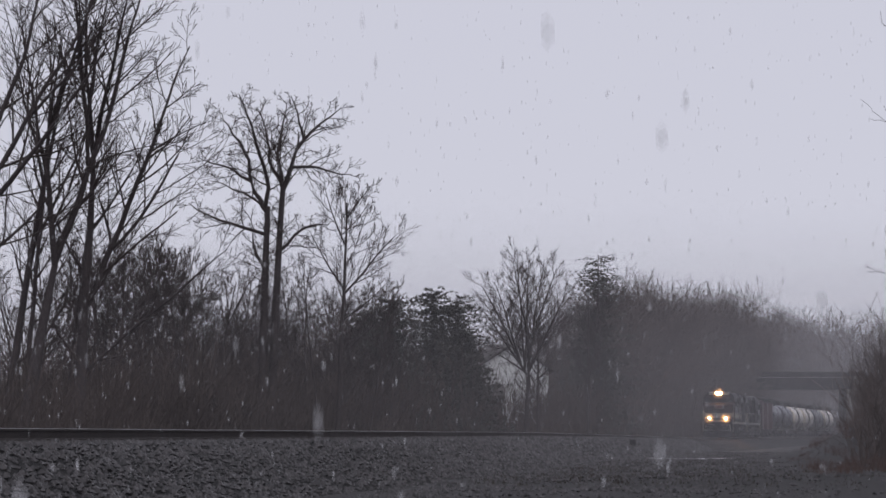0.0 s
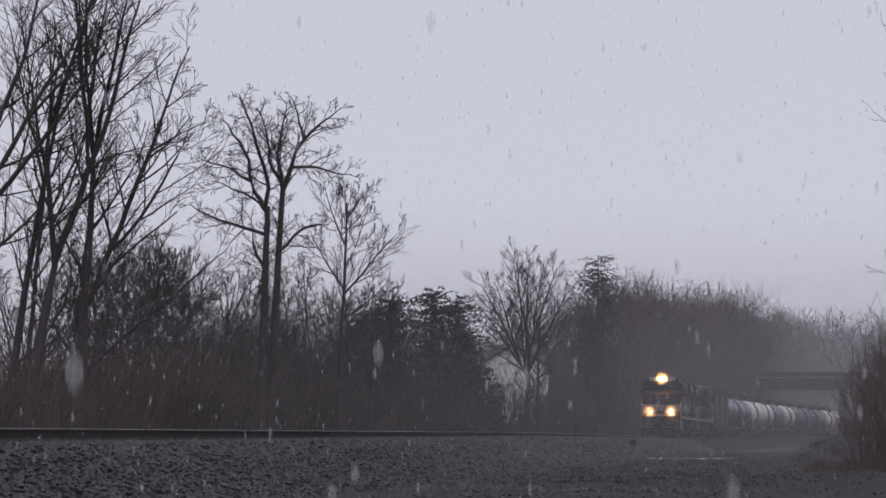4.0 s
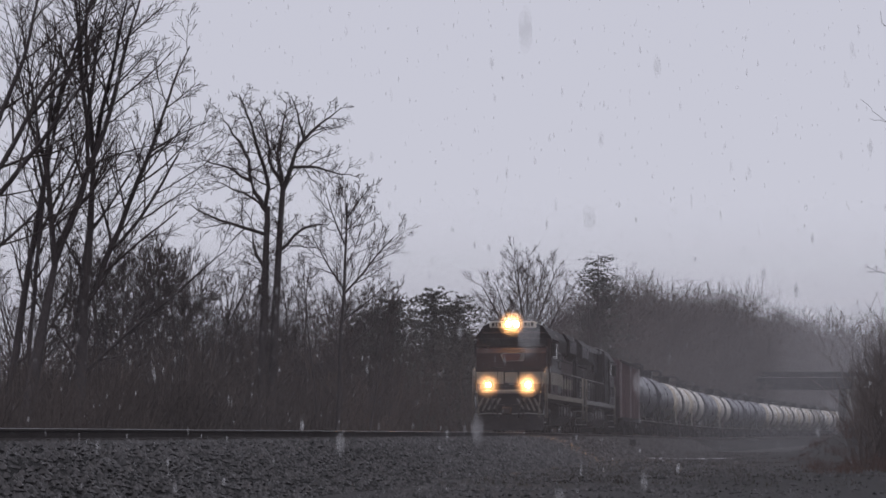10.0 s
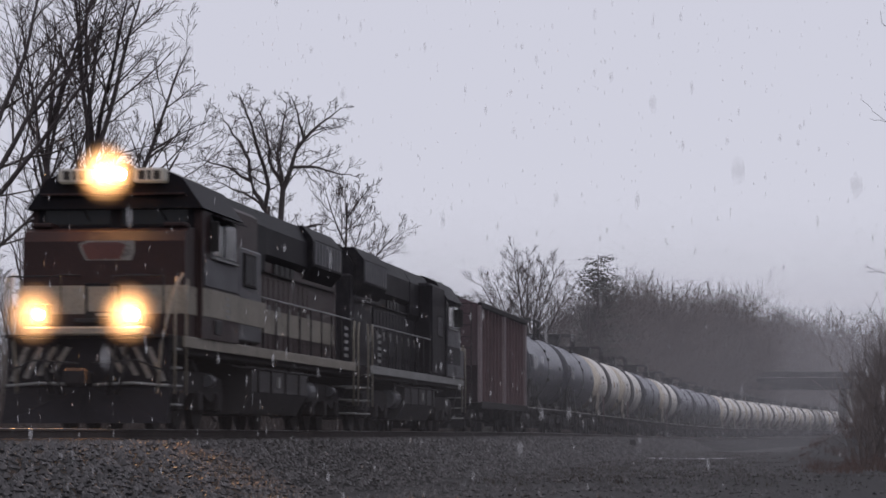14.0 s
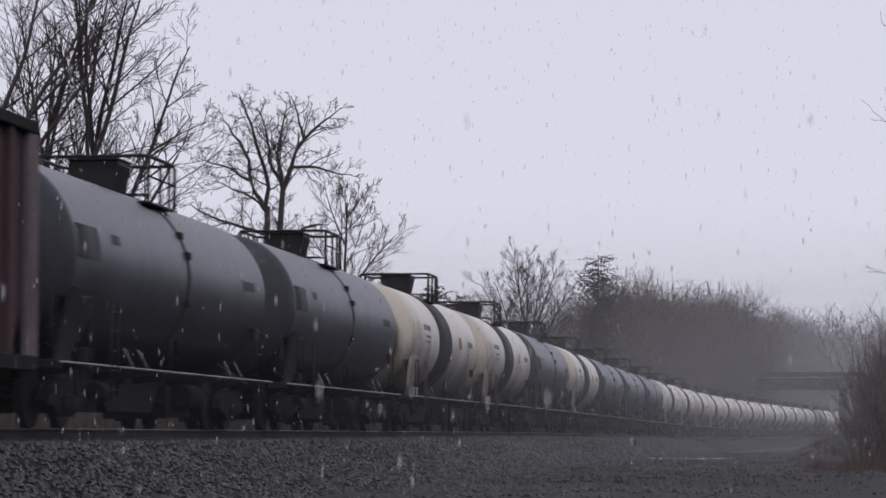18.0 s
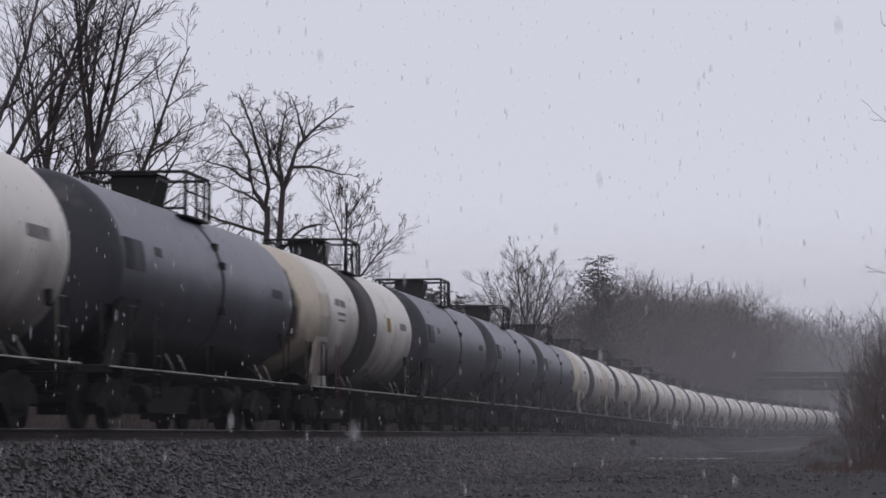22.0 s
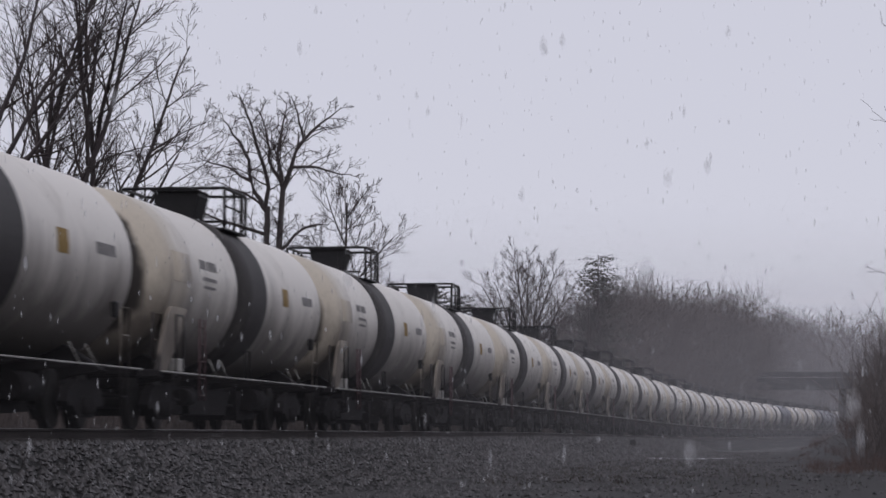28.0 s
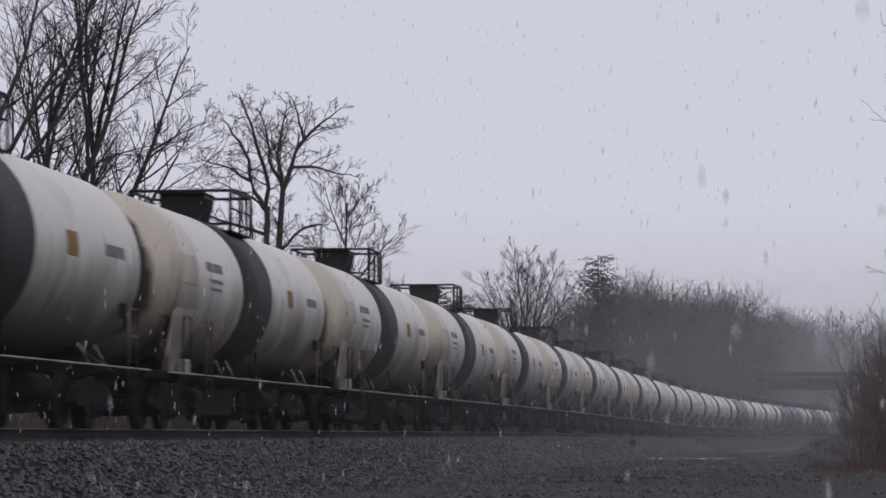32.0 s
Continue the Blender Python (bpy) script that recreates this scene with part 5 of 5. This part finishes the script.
def conifer(label, at, h, width, seed, ragged=0.25):
    r = random.Random(seed)
    t = thing("conifer", label, "tree", "conifers", at)
    part("trunk", Shape().tube([(0, 0, -0.3), (0, 0, h * 0.5), (0, 0, h)], [0.02 * h, 0.012 * h, 0.03], 7), BARK, t)
    sh = Shape()
    z = h * 0.1
    while z < h * 0.95:
        u = 1 - z / h
        for _ in range(int(15 + 14 * u)):
            a = r.uniform(0, 6.28)
            lobe = 1 + ragged * (math.sin(2 * a + z * 1.9 + seed) + 0.6 * math.sin(3 * a - z * 3.1)) * 0.7
            shape = 0.2 + 0.9 * u ** 0.5
            L = width * shape * lobe * r.uniform(0.6, 1.1)
            zz = z + r.uniform(-0.6, 0.6) * h * 0.09
            ca, sa = math.cos(a), math.sin(a)
            for j in range(5):
                q = L * (j + 1) / 5
                c = Vector((ca * q, sa * q, zz + 0.3 * q - 0.2 * q * q / max(L, 0.1) + r.gauss(0, 0.05)))
                w = (0.2 - 0.012 * j) * (0.9 + 0.5 * u)
                for _ in range(5 + j):
                    e = Vector((r.gauss(0, 1), r.gauss(0, 1), r.gauss(0.5, 0.5))).normalized() * w
                    g = Vector((r.gauss(0, 1), r.gauss(0, 1), r.gauss(0, 0.4))).normalized() * w * 0.3
                    sh.add([c - g, c + g, c + e], [(0, 1, 2)])
        z += h * 0.028
    part("crown", sh, NEEDLE, t)
    return t


conifer("dark ragged pine in the wood", stand(-0.0040, 150), 8.6, 2.6, 1, 0.5)
conifer("dark pine with broken outline", stand(0.0045, 153), 8.3, 2.4, 2, 0.5)
conifer("small dark pine at the wood's edge", stand(-0.0185, 140), 7.4, 2.2, 3, 0.5)
conifer("dark bushy pine behind the brush", stand(-0.0255, 146), 7.0, 2.2, 7, 0.5)
conifer("tall dark fir above the wood", stand(0.0536, 208), 14.2, 3.2, 4, 0.35)
conifer("dark fir beside the tall one", stand(0.0500, 214), 10.6, 2.8, 5, 0.35)
conifer("low dark pine in the wood", stand(0.0080, 160), 6.4, 1.6, 6, 0.5)


# far woods: many small bare trees in one mesh each
def wood(name, label, tan0, tan1, y0, y1, n, rise, seed, mat=BRUSH, least=None, gap=9, low=0.78):
    """rise: how high the tops stand over the eye's level at a bearing, by metre of distance."""
    r = random.Random(seed)
    sh = Shape()
    spec = spec_with(steps=(4, 3, 1 if y0 > 200 else 2), kids=(13, 8) if y0 < 400 else (10, 7), bend=(0.06, 0.18, 0.25), lift=(0.02, 0.05, 0.02), angle=(0.7, 0.75), short=(0.36, 0.42), thin=(0.6, 0.55),
                     taper=(0.25, 0.3, 0.4), least=least or 0.021 * y0 / 260, fade=0.15)
    spec["from"] = (0.36, 0.15)
    for i in range(n):
        tan = tan0 + (tan1 - tan0) * (i + r.random()) / n
        y = max(r.uniform(y0, y1), depth_behind(tan, gap) + r.uniform(0, 40))
        k = Vector((tan * y, y, ground_z(tan * y, y) - 0.3))
        dome = 1 - 0.07 * (1 - abs(math.sin(math.pi * (tan + 0.002 * math.sin(310 * tan)) / 0.0088)))
        h = max(3.0, rise(tan) * dome * y * r.uniform(low, 1.03) + CAMERA_Z - k.z)
        out = []
        grow(out, r, k, Vector((r.gauss(0, 0.06), 0, 1)).normalized(), h * 0.8, 0.011 * h, 0, spec)
        if r.random() < 0.6:
            grow(out, r, k, Vector((r.gauss(0, 0.2), 0, 1)).normalized(), h * 0.68, 0.009 * h, 0, spec)
        size = h / (max(p.z for pts, _, _ in out for p in pts) - k.z)
        for pts, rads, level in out:
            sh.tube([k + (p - k) * size for p in pts], rads, (4, 3, 3)[level], caps=False, smooth=False)
    single(name, sh, mat, label, kind="stuff")


def main_rise(tan):
    return 0.058 - 0.009 * smooth((tan - 0.070) / 0.006) + 0.005 * smooth((tan - 0.077) / 0.004) - 0.010 * smooth((tan - 0.100) / 0.008)


wood("wood", "leafless wood behind the track", 0.056, 0.109, 245, 300, 210, main_rise, 81, low=0.9)
wood("wood", "hazy leafless wood near the road bridge", 0.100, 0.124, 335, 385, 70, lambda tan: 0.0455, 89, low=0.9)
wood("wood", "leafless wood with brush beyond the house", -0.05, 0.06, 214, 245, 80, lambda tan: 0.042, 82, low=0.7)
wood("wood", "hazy leafless wood beyond the road bridge", 0.085, 0.165, 470, 545, 120, lambda tan: 0.0435, 83, low=0.88)
wood("wood", "tall leafless trees over the bridge", 0.1345, 0.1405, 500, 520, 4, lambda tan: 0.047, 90, low=0.95)
wood("wood", "leafless trees by the fir", 0.040, 0.074, 235, 275, 60, lambda tan: 0.051, 85, low=0.7)
wood("wood", "distant leafless wood on the rise", 0.02, 0.162, 620, 780, 45, lambda tan: 0.037, 84)
wood("wood", "thick leafless young trees behind the track", -0.175, -0.02, 116, 142, 115, lambda tan: 0.026 + 0.023 * smooth((tan + 0.112) / 0.045), 91, least=0.0085)


def unseen_side_wood():
    """Unseen brush added along the camera's side of the line to block low sky light."""
    r = random.Random(86)
    places = []
    for i in range(170):
        y = -90 + 2.5 * i + r.uniform(-2, 2)
        x = max(0.205 * y + 9, 15) + abs(r.gauss(0, 6))
        places.append((x / y if abs(y) > 0.5 else 30, y if abs(y) > 0.5 else 0.5, r.uniform(1.9, 3.2)))
    thicket("brush", BULK, places, BRUSH, "unseen brush added on the camera's side to block low sky", 87)


unseen_side_wood()


# ---- bridge, house, shed ----
def bridge():
    y = 430
    b = thing("road_bridge", "dark steel girder road bridge over the railway", "bridge")
    cx = on_line(436).x
    z0, z1 = CAMERA_Z + 6.75, CAMERA_Z + 8.95
    for yy in (y, y + 8):
        part("girder", Shape().box(cx - 13, cx + 9, yy - 0.25, yy + 0.25, z0, z1 - 0.5, 0.05), GIRDER, b)
        part("parapet", Shape().box(cx - 15, cx + 11, yy - 0.15, yy + 0.15, z1 - 0.45, z1 + 0.35, 0.04), GIRDER, b)
    part("deck", Shape().box(cx - 15, cx + 11, y - 0.14, y + 8.14, z1 - 0.5, z1 - 0.46, 0.01), CONCRETE, b)
    for i in range(8):
        x = cx - 12 + i * 2.9
        part("stiffener", Shape().box(x - 0.06, x + 0.06, y - 0.4, y - 0.25, z0, z1 - 0.5), GIRDER, b)
    part("abutment", Shape().prism([(cx + 5.9, -1), (cx + 5.9, z0), (cx + 6.8, z0), (cx + 6.8, z1 - 0.3), (cx + 11, z1 - 0.3), (cx + 11, -1)], y - 0.5, y + 9, "y"), CONCRETE, b, "weathered concrete abutment")
    part("abutment", Shape().prism([(cx - 9, -1), (cx - 9, z0), (cx - 10, z0), (cx - 10, z1 - 0.5), (cx - 14, z1 - 0.5), (cx - 14, -1)], y + 0.4, y + 7.6, "y"), CONCRETE, b, "weathered concrete abutment")
    for sgn, e in ((1, cx + 10.5), (-1, cx - 13.5)):
        v = []
        for k in range(2):
            far = e + sgn * 60 * k
            zz = z1 - 0.3 if k == 0 else z1 - 2
            v += [(far, y - 16, -1), (far, y - 1, zz), (far, y + 9, zz), (far, y + 24, -1)]
        single("road_bank", Shape().add(v, [(0, 1, 5, 4), (1, 2, 6, 5), (2, 3, 7, 6), (0, 3, 2, 1), (4, 5, 6, 7)]), SOIL, "earth bank carrying the road to the bridge", kind="structure")
    return b


bridge()


def house(at):
    h = thing("house", "small pale sided house half hidden by trees", "house", at=at)
    part("wall", Shape().prism([(-2.6, -0.3), (2.6, -0.3), (2.6, 5.4), (0, 7.0), (-2.6, 5.4)], -3.5, 3.5, "y"), SIDING, h)
    for w in (-1, 1):
        part("roof", Shape().prism([(0, 7.02), (w * 3.0, 5.17), (w * 3.0, 5.31), (0, 7.2)], -3.8, 3.8, "y"), SHINGLE, h)
    for i in range(17):
        part("siding_board", Shape().box(-2.6, 2.6, -3.52, -3.5, 0.1 + i * 0.3, 0.37 + i * 0.3, 0.006), SIDING, h)
    return h


house(stand(0.0200, 205) @ pose(0, 0, 0, 0, 0, 12))
thicket("brush", FAR_BUSHES, [(0.0285 + 0.0024 * i, 182 + (i % 3) * 5, 1.15 + 0.12 * (i % 3)) for i in range(9)] + [(0.0005 + 0.0022 * i, 186, 1.25 - 0.05 * i) for i in range(6)], BRUSH, "leafless brush beside the house", 93)
thicket("brush", FAR_BUSHES, [(0.004 + 0.0022 * i, 160 + (i % 4) * 6, 0.46 + 0.1 * (i % 3)) for i in range(20)], BRUSH, "low leafless brush before the house", 88)


def shed(at):
    s = thing("shed", "low dark wooden shed at the wood's edge", "shed", at=at)
    part("wall", Shape().box(-1.7, 1.7, -1.2, 1.2, -0.2, 2.2, 0.02), BOARD, s)
    part("roof", Shape().prism([(-1.5, 2.1), (-1.5, 2.25), (0, 2.9), (1.5, 2.25), (1.5, 2.1), (0, 2.75)], -1.9, 1.9), SHINGLE, s)
    part("door", Shape().box(-0.5, 0.5, -1.23, -1.2, -0.1, 1.9, 0.01), BOARD, s)
    return s


shed(stand(0.0106, 180) @ pose(0, 0, 1.0))

# puddle in the wheel ruts, and the small post beside the track
pud = Shape()
ring = [(1.9 * math.cos(a) * (1 + 0.15 * math.sin(3 * a)), 3.4 * math.sin(a) * (1 + 0.2 * math.cos(2 * a + 1)), 0) for a in [i * math.pi / 16 for i in range(32)]]
pud.add(ring, [tuple(range(32))])
single("puddle", pud, WATER, "shallow puddle in the wheel ruts beside the track", kind="structure", at=pose(10.6, 127, ground_z(10.6, 127) + 0.02) @ pose(0, 0, 0, 0, 0, -6))
mp = thing("trackside_box", "squat dark metal box beside the ballast", "metal box", at=Matrix.Translation(on_line(155, 3.0, -0.68)))
part("casing", Shape().box(-0.16, 0.16, -0.12, 0.12, -0.2, 0.34, 0.02), IRON, mp)
part("lid", Shape().box(-0.19, 0.19, -0.15, 0.15, 0.34, 0.39, 0.015), IRON, mp)
part("post", Shape().tube([(0.1, 0, 0.39), (0.1, 0, 0.56)], 0.03, 6), IRON, mp)


# tufts of dead grass on the flat ground
def tufts():
    rng = np.random.default_rng(9)
    v, f = [], []
    for _ in range(2600):
        y = rng.uniform(62, 200)
        lat = 4.6 + abs(rng.normal(0, 5.5))
        p = on_line(y, lat)
        if abs(p.x - 10.2) < 3 and abs(p.y - 127) < 6:
            continue
        z = ground_z(p.x, p.y)
        for _ in range(5):
            a, h = rng.uniform(0, 6.28), rng.uniform(0.03, 0.12)
            k = len(v)
            c = Vector((p.x + rng.normal(0, 0.08), p.y + rng.normal(0, 0.08), z - 0.01))
            w = Vector((math.cos(a), math.sin(a), 0)) * 0.012
            v += [c - w, c + w, c + Vector((rng.normal(0, 0.05), rng.normal(0, 0.05), h))]
            f.append((k, k + 1, k + 2))
    soup("dead_grass", [tuple(q) for q in v], f, GRASS, "short dead grass on the wet flat ground")


tufts()


def tall_grass():
    """Matted dead grass along the far side of the track."""
    rng = np.random.default_rng(10)
    v, f = [], []
    for _ in range(9000):
        s = 38 + 110 * rng.random()
        lat = -4.2 - abs(rng.normal(0, 2.2))
        p = on_line(s, lat)
        z = ground_z(p.x, p.y)
        a, h = rng.uniform(0, 6.28), rng.uniform(0.25, 0.95)
        w = Vector((math.cos(a), math.sin(a), 0)) * rng.uniform(0.008, 0.018)
        lean = Vector((rng.normal(0, 0.25), rng.normal(0, 0.25), 1)) * h
        c = Vector((p.x, p.y, z - 0.02))
        k = len(v)
        v += [c - w, c + w, c + lean * 0.6 + w * 0.6, c + lean * 0.6 - w * 0.6, c + lean]
        f += [(k, k + 1, k + 2, k + 3), (k + 3, k + 2, k + 4)]
    soup("tall_grass", [tuple(q) for q in v], f, GRASS, "matted dead grass along the track's far side")


tall_grass()

# ---- the air: flat see-through sheets added for haze, and falling flakes ----
# The two nearest sheets are there to lift the train's dark tones.
for y, k in ((22, 0.010), (40, 0.014), (70, 0.024), (88, 0.03), (112, 0.035), (138, 0.035), (170, 0.035), (205, 0.045), (240, 0.055), (305, 0.035), (370, 0.035), (460, 0.2), (580, 0.15)):
    h = 0.085 * y + 1
    sh = Shape().add([(-0.3 * y - 20, y, -2), (0.3 * y + 20, y, -2), (0.3 * y + 20, y, h), (-0.3 * y - 20, y, h)], [(0, 1, 2, 3)])
    single("snow_haze", sh, thin("snow_haze", (0.80, 0.79, 0.83), k, height=h), "flat see-through sheet added to imitate haze", kind="stuff")

FALL = (2.0, 2.3, 2.6, 1.8)


def snowfall(seed, speed, y0=8.0, depth=46, count=7000, least=0.005, most=0.014, mat=FLAKE):
    rng = np.random.default_rng(seed)
    vs, fs, k = [], [], 0
    base = [(0, 0, 1)] + [(0.9 * math.cos(a), 0.9 * math.sin(a), z) for z in (0.42, -0.42) for a in [i * math.pi / 2.5 for i in range(5)]] + [(0, 0, -1)]
    tri = [(0, 1 + i, 1 + (i + 1) % 5) for i in range(5)] + [(11, 6 + (i + 1) % 5, 6 + i) for i in range(5)]
    for i in range(5):
        a, b = 1 + i, 1 + (i + 1) % 5
        tri += [(a, a + 5, b), (b, a + 5, b + 5)]
    if y0 > 5:                                             # farther flakes need fewer facets
        base = [(0, 0, 1), (0.9, 0, 0), (0, 0.9, 0), (-0.9, 0, 0), (0, -0.9, 0), (0, 0, -1)]
        tri = [(0, 1 + i, 1 + (i + 1) % 4) for i in range(4)] + [(5, 1 + (i + 1) % 4, 1 + i) for i in range(4)]
    base, tri = np.array(base), np.array(tri)
    for _ in range(count):
        y = y0 + depth * rng.random() ** 0.9
        x = rng.uniform(-1, 1) * (0.18 * y + 0.4)
        z = rng.uniform(CAMERA_Z - 1.0, CAMERA_Z + 11 + speed * 32)
        s = rng.uniform(least, most)
        vs.append(base * s * rng.uniform(0.7, 1.3, 3) * (1, 1, 1.7) + (x, y, z))
        fs.append(tri + k)
        k += len(base)
    return soup("snowfall", np.concatenate(vs), np.concatenate(fs), mat, "loose white snowflakes falling")


SNOW = [(snowfall(90 + i, v), v) for i, v in enumerate(FALL)]
SNOW.append((snowfall(97, 1.5, 3.0, 5.0, 900, 0.007, 0.017, NEAR_FLAKE), 1.5))
loose_stones(track)


def turning(o, x, r, way):
    """Rows for a wheelset x ahead of its vehicle's middle: it rolls while the vehicle is close by."""
    rows = [(0.0, pose(x, 0, r))]
    turn, last = 0.0, None
    for i in range(961):
        t = i / 30
        s = o + speed_off(t)
        if last is not None and 15 < s < 90:
            turn += way * math.degrees((last - s) / r)
            if i < 960:
                rows.append((t, pose(x, 0, r, 0, turn, 0)))
        last = s
    rows.append((32.0, pose(x, 0, r, 0, turn, 0)))
    return rows


def motions():
    times = [2.0 * i for i in range(17)]
    for car, o in TRAIN:
        turn = BACKWARD if o == SECOND else pose(0, 0, 0)
        walk(car, [(t, train_pose(o + speed_off(t)) @ turn) for t in times])
        if o < 445:
            for w in car.children_recursive:
                if w.name.startswith("wheelset"):
                    walk(w, turning(o, w.location.x, w.location.z, -1 if o == SECOND else 1))
    for i, (ob, v) in enumerate(SNOW):
        walk(ob, [(t, pose(0.05 * (i - 1.5) * t * 0.4, 0, -v * t)) for t in times])


motions()
